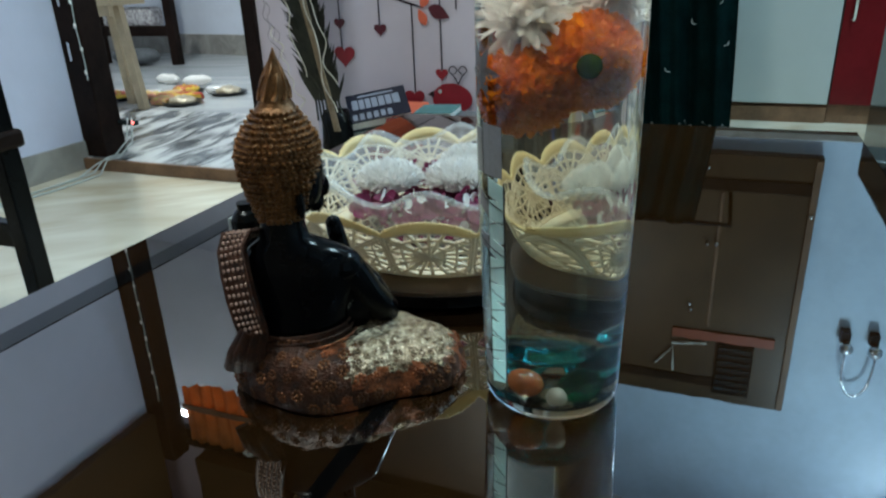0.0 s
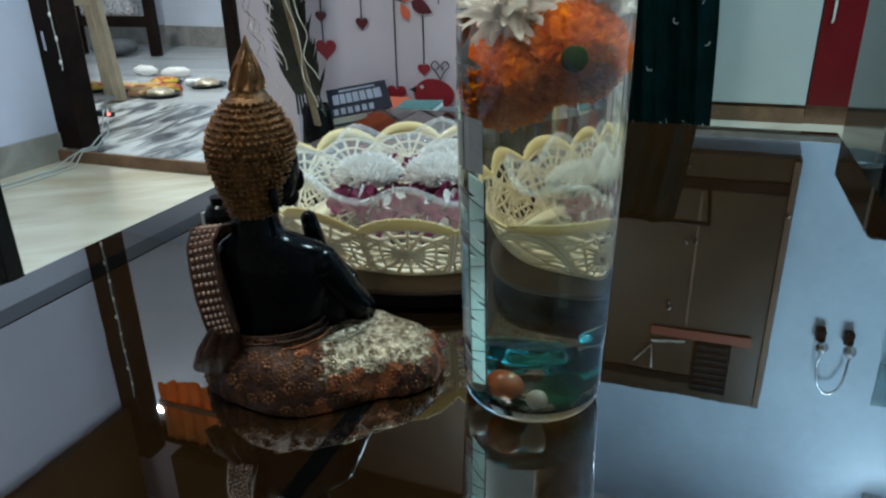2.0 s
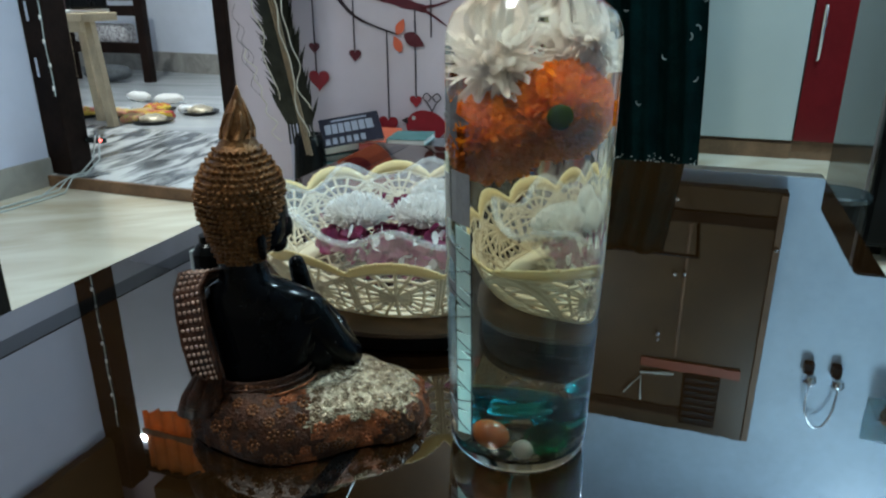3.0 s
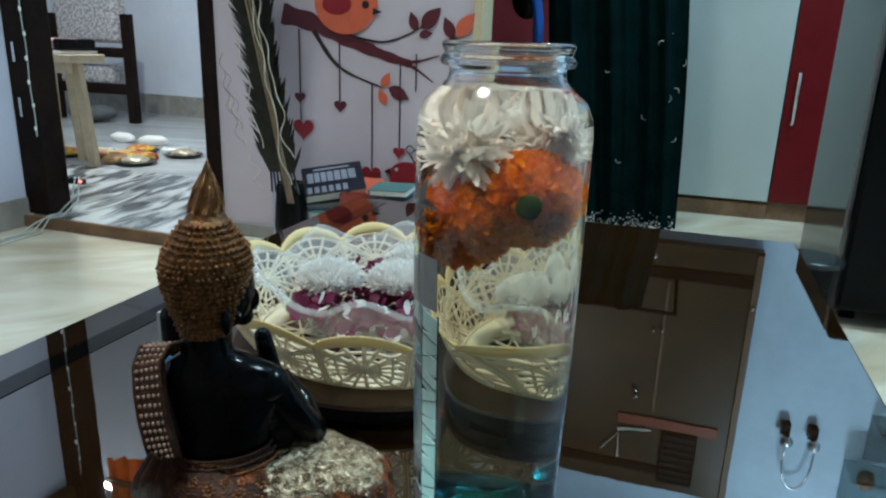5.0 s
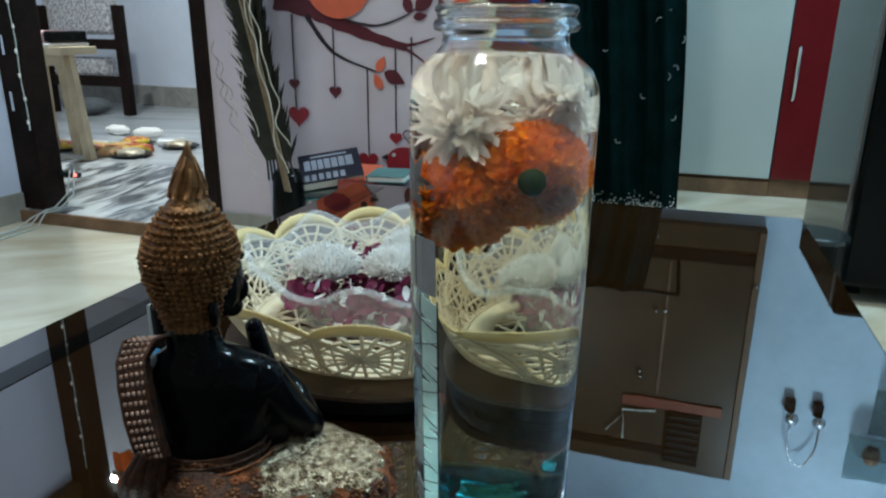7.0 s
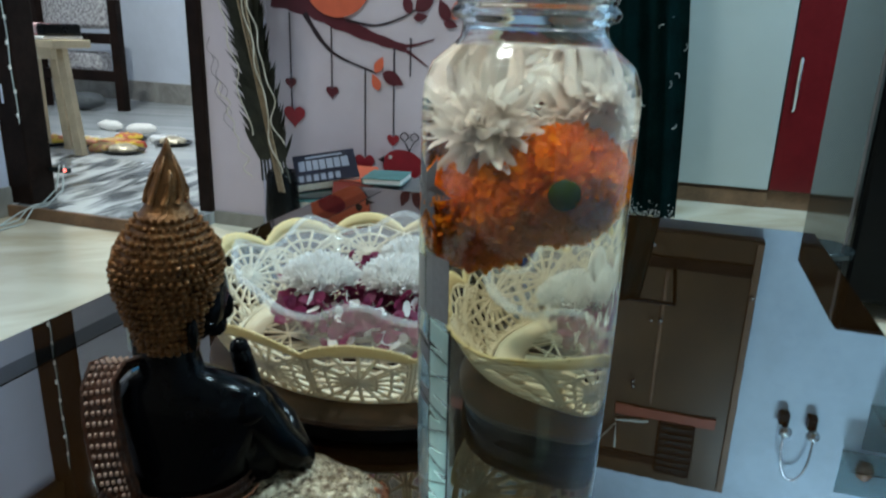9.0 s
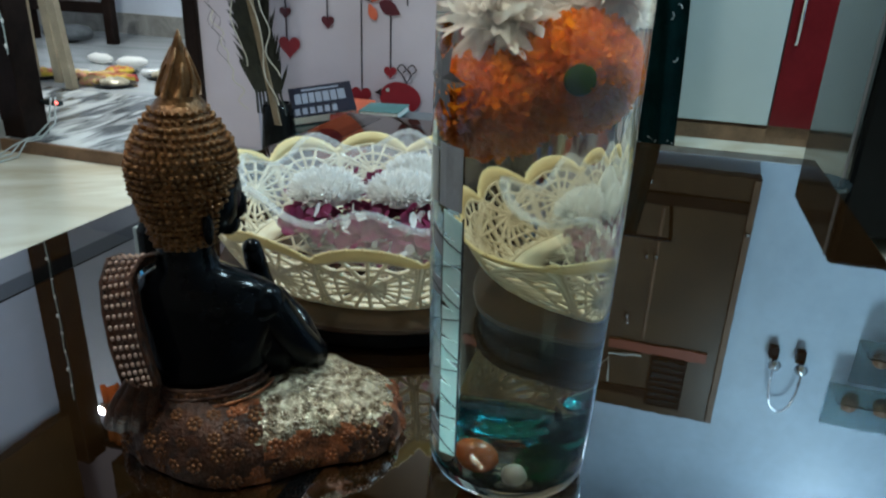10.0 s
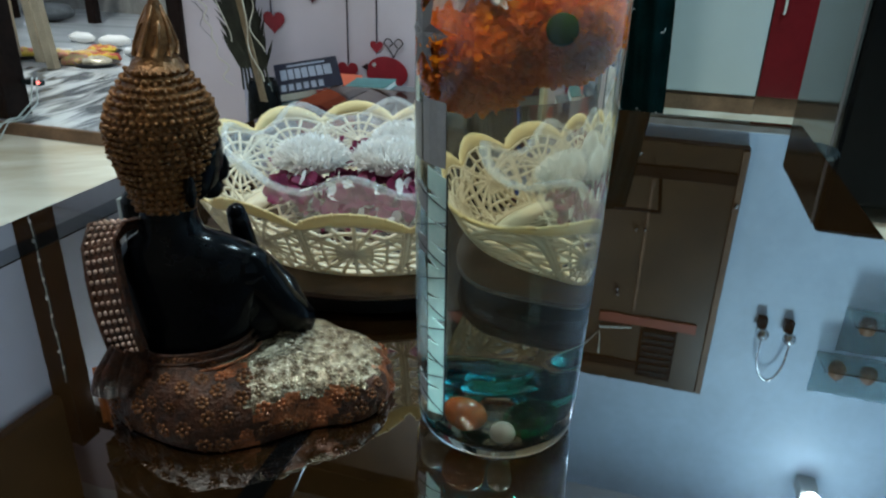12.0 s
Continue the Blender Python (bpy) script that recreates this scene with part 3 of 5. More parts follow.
for fx, fy, fz, r, s, m, lab in ((-0.012, -0.018, 0.0185, 0.0092, (1, 1, 0.95), M_STONEO, "round orange stone in the jar"), (0.003, -0.026, 0.0145, 0.0052, (1, 1, 1.1), M_STONEW, "small white pebble in the jar"), (-0.0265, -0.012, 0.015, 0.0068, (1, 1, 1), M_STONEW, "white pebble in the jar"), (-0.008, -0.024, 0.0105, 0.004, (1.6, 1, 0.5), M_GREENG, "green glass nugget in the jar"), (0.014, -0.018, 0.018, 0.011, (1, 1, 0.9), M_GREENG, "green glass ball in the jar"), (0.016, 0.012, 0.019, 0.0125, (1, 1, 0.8), M_TEAL, "teal glass nugget in the jar"), (-0.013, 0.014, 0.019, 0.0125, (1, 1, 0.8), M_TEAL, "teal glass nugget in the jar"), (-0.004, -0.004, 0.034, 0.013, (1.75, 1.5, 0.5), M_TEAL, "flat teal glass nugget in the jar"), (0.021, -0.004, 0.029, 0.009, (1.2, 1.2, 0.7), M_TEAL, "teal glass nugget in the jar"), (0.024, 0.010, 0.038, 0.008, (1, 1.3, 0.6), M_TEAL, "teal glass nugget in the jar"), (-0.02, -0.002, 0.031, 0.009, (1.2, 1.2, 0.7), M_TEAL, "teal glass nugget in the jar")):
    bm = bmesh.new()
    ball(bm, (0, 0, 0), r, 18, 12, s)
    ob = tagged(part("pebble", bm, m), lab, "pebble", "pebbles in the jar")
    ob.matrix_world = JM @ pose(fx, fy, fz)
    ob.visible_shadow = m in (M_STONEO, M_STONEW)


# ---- seated statue, one mesh
def statue():
    bm = bmesh.new()
    BLK, ROBE, SILV, HAIR, STUD, COPPER, STUDROBE = 0, 1, 2, 3, 4, 5, 6
    g = random.Random(7)

    def ring_loft(rows, mi, seg=28):
        rings = []
        for cx, cy, z, rx, ry in rows:
            rings.append([bm.verts.new((cx + rx * math.cos(2 * math.pi * k / seg), cy + ry * math.sin(2 * math.pi * k / seg), z)) for k in range(seg)])
        for a, b in zip(rings, rings[1:]):
            for k in range(seg):
                f = bm.faces.new((a[k], a[(k + 1) % seg], b[(k + 1) % seg], b[k]))
                f.material_index, f.smooth = mi, True
        for r in (rings[0], rings[-1]):
            bm.faces.new(r).material_index = mi

    # torso and neck
    ring_loft([(-0.012, -0.004, 0.012, 0.032, 0.026), (-0.012, -0.004, 0.024, 0.029, 0.022), (-0.012, -0.003, 0.031, 0.0295, 0.0205), (-0.012, -0.002, 0.0365, 0.0285, 0.0195), (-0.012, -0.002, 0.038, 0.026, 0.017)], ROBE)
    ring_loft([(-0.012, -0.003, 0.022, 0.0270, 0.0190), (-0.012, -0.003, 0.034, 0.0278, 0.0190), (-0.011, -0.001, 0.050, 0.030, 0.019), (-0.010, 0.0, 0.064, 0.034, 0.019), (-0.010, 0.0, 0.074, 0.035, 0.018), (-0.011, 0.0, 0.081, 0.031, 0.0165), (-0.014, 0.0, 0.0865, 0.022, 0.014), (-0.0165, 0.0, 0.090, 0.0145, 0.012), (-0.017, 0.001, 0.098, 0.0128, 0.0118), (-0.016, 0.001, 0.110, 0.013, 0.012)], BLK)
    # face, nose, ear
    ball(bm, (-0.0105, 0.007, 0.125), 0.0205, 20, 14, (0.95, 0.9, 1.18), BLK)
    ball(bm, (0.0055, 0.012, 0.117), 0.0042, 12, 10, (1.1, 0.9, 1.7), BLK)
    ball(bm, (0.000, 0.013, 0.107), 0.0062, 12, 10, (1, 1, 1.0), BLK)
    ball(bm, (-0.002, -0.012, 0.113), 0.004, 10, 8, (0.6, 0.9, 2.0), BLK)
    # hair: rings of pointed curls that taper to the nape
    hx, hy = -0.0148, 0.0005
    shape = [(0.1015, 0.0118), (0.107, 0.0138), (0.114, 0.0166), (0.122, 0.0192), (0.131, 0.0216), (0.139, 0.0227), (0.146, 0.0218), (0.152, 0.0190), (0.157, 0.0153), (0.162, 0.0116), (0.1665, 0.0090)]
    ring_loft([(hx + 0.06 * (z - 0.133), hy, z, r * 0.96, r * 0.98) for z, r in shape], HAIR, 32)

    def hair_radius(z):
        for (z0, r0), (z1, r1) in zip(shape, shape[1:]):
            if z <= z1:
                return r0 + (r1 - r0) * (z - z0) / (z1 - z0)
        return shape[-1][1]

    z, row = 0.1025, 0
    while z < 0.1655:
        r = hair_radius(z)
        count = int(2 * math.pi * r / 0.0030)
        slope = (hair_radius(min(z + 0.002, 0.166)) - hair_radius(max(z - 0.002, 0.1))) / 0.004
        for k in range(count):
            a = 2 * math.pi * (k + 0.5 * (row % 2)) / count + g.uniform(-0.03, 0.03)
            if math.cos(a) > 0.3 and math.sin(a) > 0.2 and z < 0.138:
                continue
            d = Vector((math.cos(a), math.sin(a), -slope * 0.7 + 0.25)).normalized()
            turn = d.to_track_quat("Z", "Y").to_matrix().to_4x4()
            zz = z + g.uniform(-0.0003, 0.0003)
            ball(bm, (hx + 0.06 * (z - 0.133) + r * math.cos(a), hy + r * math.sin(a), zz), g.uniform(0.0011, 0.0017), 7, 5, (1.0, 0.9, g.uniform(1.0, 1.7)), HAIR, turn)
        z += 0.0030
        row += 1
    # flame on the crown, with ridges
    ring_loft([(-0.0128, 0, 0.1625, 0.0122, 0.0122), (-0.0126, 0, 0.1665, 0.0100, 0.0100), (-0.0124, 0, 0.1695, 0.0078, 0.0078), (-0.0122, 0, 0.1735, 0.0084, 0.0080), (-0.0118, 0, 0.179, 0.0066, 0.0060), (-0.0112, 0, 0.185, 0.0040, 0.0038), (-0.0106, 0, 0.1915, 0.0018, 0.0018), (-0.0102, 0, 0.1955, 0.0004, 0.0004)], HAIR, 18)
    for k in range(9):
        a = k * 2 * math.pi / 9
        tube(bm, [(-0.0124 + 0.0082 * math.cos(a), 0.0082 * math.sin(a), 0.1690), (-0.0120 + 0.0080 * math.cos(a + 0.2), 0.0078 * math.sin(a + 0.2), 0.1740), (-0.0117 + 0.0060 * math.cos(a + 0.35), 0.0055 * math.sin(a + 0.35), 0.1805), (-0.0108 + 0.0026 * math.cos(a + 0.5), 0.0026 * math.sin(a + 0.5), 0.1885 - 0.004 * (k % 2))], 0.0014, 6, HAIR, taper=lambda q: 1.1 - 0.7 * q)
    # right arm, raised hand
    tube(bm, [(0.010, 0.0, 0.0735), (0.0185, 0.001, 0.0690), (0.0230, 0.003, 0.060), (0.0285, 0.006, 0.049), (0.0340, 0.010, 0.040), (0.0375, 0.015, 0.034)], 0.0112, 18, BLK, taper=lambda s: 1.0 - 0.22 * s)
    ball(bm, (0.012, 0.006, 0.046), 0.021, 20, 16, (0.95, 0.6, 1.15), BLK)
    ball(bm, (0.006, 0.004, 0.054), 0.022, 18, 14, (0.85, 0.7, 1.05), BLK)
    ball(bm, (0.004, 0.0, 0.0765), 0.021, 22, 14, (1.0, 0.62, 0.30), BLK, Matrix.Rotation(0.20, 4, "Y"))
    ball(bm, (0.0135, 0.0, 0.0715), 0.0128, 20, 14, (1.12, 1, 0.85), BLK)
    ball(bm, (0.0370, 0.015, 0.034), 0.0085, 14, 10, (1, 1, 1), BLK)
    tube(bm, [(0.037, 0.016, 0.035), (0.028, 0.028, 0.046), (0.014, 0.034, 0.058)], 0.0075, 12, BLK)
    tube(bm, [(0.012, 0.034, 0.056), (0.009, 0.033, 0.070), (0.0075, 0.032, 0.080), (0.0065, 0.031, 0.0865)], 0.0066, 12, BLK, taper=lambda s: 1.0 - 0.25 * s)
    ball(bm, (0.0065, 0.031, 0.0865), 0.0050, 10, 8, (1, 1, 1), BLK)
    # robe over hips and folded legs: rings that follow the seated outline
    foot = [(-0.056, 0.004), (-0.049, -0.020), (-0.031, -0.035), (-0.003, -0.0475), (0.022, -0.0440), (0.047, -0.0325), (0.073, -0.0255), (0.0845, -0.004), (0.078, 0.026), (0.040, 0.042), (0.0, 0.046), (-0.042, 0.034)]
    seg, loop = 12, []
    for i in range(len(foot)):
        q = [foot[(i + k - 1) % len(foot)] for k in range(4)]
        for k in range(seg):
            t = k / seg
            loop.append([0.5 * (2 * q[1][c] + (q[2][c] - q[0][c]) * t + (2 * q[0][c] - 5 * q[1][c] + 4 * q[2][c] - q[3][c]) * t * t + (3 * q[1][c] - q[0][c] - 3 * q[2][c] + q[3][c]) * t ** 3) for c in (0, 1)])
    levels = [(0.0, 0.97), (0.003, 1.0), (0.007, 1.01), (0.011, 1.005), (0.015, 0.985), (0.019, 0.955), (0.023, 0.915), (0.0265, 0.865), (0.0295, 0.80), (0.032, 0.72), (0.034, 0.62), (0.0355, 0.50), (0.0365, 0.36), (0.037, 0.2)]
    rings = []
    for h, f in levels:
        ring = []
        for x, y in loop:
            cx = 0.012 + 0.55 * (x - 0.012) * (1 if x > 0.012 else 0.4)
            rx, ry = cx + (x - cx) * f, y * (0.35 + 0.65 * f) if y < 0 else y * f
            lower = 0.98 - 0.13 * max(0.0, min(1.0, (rx - 0.012) / 0.02)) - 0.30 * max(0.0, min(1.0, (rx - 0.034) / 0.046)) - 0.16 * math.exp(-((rx - 0.006) / 0.014) ** 2)
            v = Vector((rx, ry, h * lower))
            n = 0.0016 * noise.noise(v * 110) + 0.0010 * noise.noise(v * 330)
            out = Vector((x - cx, y, 0.012)).normalized()
            ring.append(bm.verts.new(v + out * n * (1 if h > 0 else 0)))
        rings.append(ring)
    skin = []
    for a, b in zip(rings, rings[1:]):
        for k in range(len(loop)):
            j = (k + 1) % len(loop)
            f = bm.faces.new((a[k], a[j], b[j], b[k]))
            f.smooth = True
            skin.append(f)
    bm.faces.new(rings[-1]).material_index = SILV
    spots = []
    for f in skin:
        f.normal_update()
        c = f.calc_center_median()
        rough = noise.noise(c * 130)
        f.material_index = ROBE
        if c.x > 0.020 + 0.006 * rough and c.z > 0.0212 + 0.005 * rough - 0.16 * max(0, c.x - 0.045):
            f.material_index = SILV
        elif c.x > 0.008 + 0.01 * rough and noise.noise(c * 45 + Vector((3, 1, 0))) > -0.05:
            f.material_index = COPPER
        if c.y < 0.02 and c.z > 0.002:
            spots.append((c.copy(), f.normal.copy(), f.material_index))
    # raised flower rosettes, spread evenly over the cloth
    g.shuffle(spots)
    taken = []
    for c, d, mi in spots:
        if any((c - q).length < (0.0078 if mi != SILV else 0.0060) for q in taken):
            continue
        taken.append(c)
        side = d.cross(Vector((0, 0, 1))).normalized()
        up = side.cross(d)
        turn = d.to_track_quat("Z", "Y").to_matrix().to_4x4()
        col = mi if mi != ROBE else STUDROBE
        size = g.uniform(0.85, 1.1) * (0.8 if mi == SILV else 1)
        ball(bm, c + 0.0004 * d, 0.0011 * size, 7, 5, (1, 1, 0.8), col, turn)
        for k in range(7):
            b = 2 * math.pi * k / 7 + c.x * 900
            ball(bm, c + 0.0027 * size * (math.cos(b) * side + math.sin(b) * up), 0.00125 * size, 7, 5, (1, 1, 0.55), col, turn)
    # folds round the waist
    for k in range(5):
        z0 = 0.0385 - 0.0034 * k
        tube(bm, [(-0.012 + (0.0300 + 0.0016 * k) * math.cos(a), -0.004 + (0.0205 + 0.0022 * k) * math.sin(a), z0 - 0.004 * math.sin(a * 0.5 + 0.4) + 0.006 * (1 - math.cos(a + 0.9)) * (a < 4.2)) for a in [3.3 + 0.24 * j for j in range(13)]], 0.0008, 6, COPPER if k == 2 else ROBE)
    # studded sash over the shoulder
    path = [(-0.040, 0.006, 0.0905), (-0.0425, -0.004, 0.0925), (-0.0435, -0.012, 0.088), (-0.0415, -0.018, 0.076), (-0.039, -0.022, 0.062), (-0.036, -0.0245, 0.050), (-0.033, -0.027, 0.041)]
    rows = []
    for j, p in enumerate(path):
        q = Vector(path[min(j + 1, len(path) - 1)]) - Vector(path[max(j - 1, 0)])
        out = Vector((-0.35, -0.94, 0.1)) if j > 1 else Vector((-0.2, -0.3, 0.93))
        sd = q.cross(out).normalized() * 0.0085
        out = out.normalized() * 0.0022
        p = Vector(p)
        rows.append([bm.verts.new(p - sd - out), bm.verts.new(p - sd + out), bm.verts.new(p + sd + out), bm.verts.new(p + sd - out)])
    for a, b in zip(rows, rows[1:]):
        for k in range(4):
            f = bm.faces.new((a[k], a[(k + 1) % 4], b[(k + 1) % 4], b[k]))
            f.material_index = ROBE
        for s in range(3):
            t0 = (s + 0.5) / 3
            for k in range(5):
                w = (k + 0.5) / 5
                p = (a[1].co * (1 - w) + a[2].co * w) * (1 - t0) + (b[1].co * (1 - w) + b[2].co * w) * t0
                ball(bm, p, 0.0012, 6, 5, (1, 1, 1), STUD)
    for r in (rows[0], rows[-1]):
        bm.faces.new(r).material_index = ROBE
    for sd in (1, 2):
        tube(bm, [r[sd].co for r in rows], 0.0014, 6, ROBE)
    for k in range(5):
        dx, dy = 0.0042 * (k - 2), -0.0016 * (k % 2)
        tube(bm, [(-0.034 + 0.6 * dx, -0.026 + dy, 0.043), (-0.039 + 0.9 * dx, -0.029 + dy, 0.031), (-0.042 + 1.0 * dx, -0.026 + dy, 0.020)], 0.0034, 8, ROBE, taper=lambda s: 1.0 + 0.25 * s)
    for v in bm.verts:
        v.co.z = max(v.co.z, 0.0)
    m_blk = material("black_lacquer", (0.0022, 0.0026, 0.0035), 0.15, vary=0.2, scale=60, ior=1.2)
    m_robe = material("copper_brown_robe", (0.090, 0.027, 0.009), 0.45, 0.3, scale=160, second=(0.010, 0.004, 0.002), amount=0.45, bump=0.5, bump_scale=500)
    m_silv = material("antique_silver", (0.64, 0.52, 0.36), 0.24, 0.65, scale=240, second=(0.13, 0.075, 0.04), amount=0.3, bump=0.6, bump_scale=420)
    m_hair = material("bronze_hair", (0.19, 0.080, 0.024), 0.34, 0.5, vary=0.55, scale=200, bump=0.3, bump_scale=600)
    m_copper = material("bright_copper", (0.46, 0.14, 0.05), 0.35, 0.5, scale=150, second=(0.05, 0.016, 0.007), amount=0.45, bump=0.4, bump_scale=500)
    m_stud = material("pink_silver_studs", (0.50, 0.34, 0.27), 0.34, 0.7, vary=0.15, scale=300)
    m_flower = material("worn_copper_rosettes", (0.21, 0.078, 0.026), 0.36, 0.45, scale=130, second=(0.05, 0.017, 0.006), amount=0.5, bump=0.3, bump_scale=600)
    ob = part("statue", bm, [m_blk, m_robe, m_silv, m_hair, m_stud, m_copper, m_flower])
    ob.matrix_world = pose(-0.2, 0.40, TOP + 0.0007, 0, 0, 20.5)
    return tagged(ob, "seated black and copper statue with curled bronze hair", "statue")


statue()

# ---- basket on a round board
BM = pose(-0.2005, 0.614, TOP, 0, 0, 20.5)
board = thing("round_stand", "round black stand with a brown top under the basket", "stand", BM)
bm = bmesh.new()
lathe(bm, [(0, 0.0006), (0.122, 0.0006), (0.125, 0.003), (0.125, 0.0125), (0, 0.0125)], 64)
part("base", bm, M_BLACK, board, smooth=False)
bm = bmesh.new()
lathe(bm, [(0, 0.0126), (0.127, 0.0126), (0.129, 0.0145), (0.128, 0.0165), (0, 0.0170)], 64)
part("top", bm, M_STAND, board, "brown wooden top")
M_CREAM = petal_material("cream_plastic", (0.95, 0.85, 0.66), (0.90, 0.79, 0.58), 30.0, 0.3)
M_CREAMRIM = petal_material("yellow_cream_plastic", (0.95, 0.80, 0.46), (0.90, 0.72, 0.36), 30.0, 0.25)
basket = thing("lattice_basket", "cream plastic lattice basket with a scalloped rim", "basket", BM @ pose(0, 0, 0.0172))
NP = 13
PHASE = math.radians(1.7)


def side(theta, s, off=0.0):
    """A point of the basket's side: s runs from the foot (0) to the straight rim line (1)."""
    r = 0.107 + 0.027 * s ** 0.7 + 0.010 * max(0, s - 0.9) + off
    return Vector((r * math.cos(theta), r * math.sin(theta), 0.004 + 0.041 * s))


def scallop(theta):
    return 1.0 + 0.34 * abs(math.sin(NP * (theta - PHASE) / 2)) ** 0.7


def arch(theta):
    """Lower edge of the solid rim band."""
    return 0.89 + 0.62 * (scallop(theta) - 1)


bm = bmesh.new()
n = NP * 14
rings = []
for off, ds in ((0.0010, -0.15), (0.0022, 0.0), (0.0010, 0.03), (-0.0004, 0.0), (-0.0010, -0.15)):
    rings.append([bm.verts.new(side(2 * math.pi * i / n, scallop(2 * math.pi * i / n) + ds if ds > -0.1 else arch(2 * math.pi * i / n), off)) for i in range(n)])
for a, b in zip(rings, rings[1:] + rings[:1]):
    for i in range(n):
        f = bm.faces.new((a[i], a[(i + 1) % n], b[(i + 1) % n], b[i]))
        f.smooth = True
for i in range(0, n, 2):
    ball(bm, side(2 * math.pi * i / n, scallop(2 * math.pi * i / n) + 0.01, 0.0016), 0.0013, 6, 4)
part("rim", bm, M_CREAMRIM, basket)
bm = bmesh.new()
lathe(bm, [(0.092, 0), (0.102, 0), (0.107, 0.003), (0.1068, 0.006), (0.102, 0.005), (0.092, 0.003), (0.092, 0)], 64)
part("foot", bm, M_CREAM, basket, smooth=True)
bm = bmesh.new()
for k in range(60):
    a, b = rng.uniform(0, 6.283), rng.uniform(1.2, 3.6)
    tube(bm, [(0.095 * math.cos(a), 0.095 * math.sin(a), 0.002), (0.095 * math.cos(a + b), 0.095 * math.sin(a + b), 0.002)], 0.0011, 5)
tagged(part("floor_lattice", bm, M_CREAM, basket), kind="stuff")
for p in range(NP):
    bm = bmesh.new()
    g = random.Random(p)
    t0, dt = PHASE + 2 * math.pi * p / NP, 2 * math.pi / NP
    P = lambda u, s: side(t0 + dt * u, s)

    def rod(a, b, r=0.0014):
        q = [P(a[0] + (b[0] - a[0]) * k / 3, a[1] + (b[1] - a[1]) * k / 3) for k in range(4)]
        tube(bm, q, r, 5)
    rod((0, 0.02), (0, 0.98), 0.0017)
    c, tip = (0.5, 0.56), []
    for k in range(18):
        a = 2 * math.pi * (k + 0.5 + g.uniform(-0.12, 0.12)) / 18
        x, y = math.cos(a), math.sin(a)
        m = max(abs(x) / 0.47, abs(y) / (0.54 if y < 0 else 0.60)) ** 0.8
        u, v = c[0] + x / m * 0.93, c[1] + y / m * 0.93
        u = min(max(u, 0.02), 0.98)
        tip.append((u, min(max(v, 0.04), arch(t0 + dt * u) + 0.04)))
        rod(c, tip[-1])
    for k in range(18):
        for f, r in ((0.36, 0.0011), (0.66, 0.0012), (0.97, 0.0013)):
            q = [(c[0] + f * (e[0] - c[0]), c[1] + f * (e[1] - c[1])) for e in (tip[k], tip[(k + 1) % 18])]
            rod(q[0], q[1], r)
    for u0, s0 in ((0.0, 0.03), (1.0, 0.03), (0.0, 0.85), (1.0, 0.85)):
        for k in range(3):
            rod((u0, s0 + 0.12 * k * (1 if s0 < 0.5 else -1)), (u0 + (0.12 + 0.08 * k) * (1 if u0 < 0.5 else -1), s0 + 0.02), 0.0012)
    rod((0, 0.03), (1, 0.03), 0.0016)
    for k in range(9):
        u, v = g.uniform(0.05, 0.75), g.uniform(0.06, 0.7)
        rod((u, v), (u + g.uniform(0.1, 0.22), v + g.uniform(-0.05, 0.24)), 0.0011)
    part("lattice_panel", bm, M_CREAM, basket)

bowl = thing("glass_bowl", "clear pressed glass bowl with a wavy rim", "bowl", BM @ pose(0, 0, 0.0215, 0, 0, -7) @ Matrix.Diagonal((1.20, 1.20, 0.95, 1)))
bm = bmesh.new()
seg, prof = 96, [(0.030, 0.0), (0.050, 0.004), (0.066, 0.018), (0.074, 0.034), (0.084, 0.047), (0.092, 0.054), (0.0915, 0.056), (0.083, 0.0495), (0.071, 0.036), (0.063, 0.021), (0.048, 0.008), (0.028, 0.004)]
rings = []
for r, z in prof:
    w = max(0, z - 0.03) / 0.025
    rings.append([bm.verts.new(((r * (1 + 0.035 * w * math.cos(8 * a)) + 0.0009 * math.cos(32 * a)) * math.cos(a), (r * (1 + 0.035 * w * math.cos(8 * a)) + 0.0009 * math.cos(32 * a)) * math.sin(a), z + 0.016 * w * (0.5 + 0.5 * math.cos(8 * a)) ** 1.4 - 0.002 * w)) for a in [2 * math.pi * k / seg for k in range(seg)]])
for a, b in zip(rings, rings[1:]):
    for i in range(seg):
        bm.faces.new((a[i], a[(i + 1) % seg], b[(i + 1) % seg], b[i]))
bm.faces.new(rings[0])
bm.faces.new(rings[-1])
bmesh.ops.recalc_face_normals(bm, faces=bm.faces)
vess = part("vessel", bm, pressed_glass("pressed_glass", 0.13), bowl, smooth=True)
vess.visible_shadow = False
bm = bmesh.new()
lip = []
for k in range(97):
    a = 2 * math.pi * k / 96
    r = 0.0905 * (1 + 0.034 * math.cos(8 * a))
    lip.append((r * math.cos(a), r * math.sin(a), 0.0545 + 0.0152 * (0.5 + 0.5 * math.cos(8 * a)) ** 1.4 - 0.002))
tube(bm, lip, 0.0023, 8)
# the lip's brightness comes from more white mixed into the glass
lip_ob = part("lip", bm, pressed_glass("bright_glass_lip", 0.2), bowl, "thick bright glass lip", smooth=True)
lip_ob.visible_shadow = False
M_PINK = petal_material("magenta_petals", (0.34, 0.055, 0.14), (0.15, 0.012, 0.05))
bm = bmesh.new()
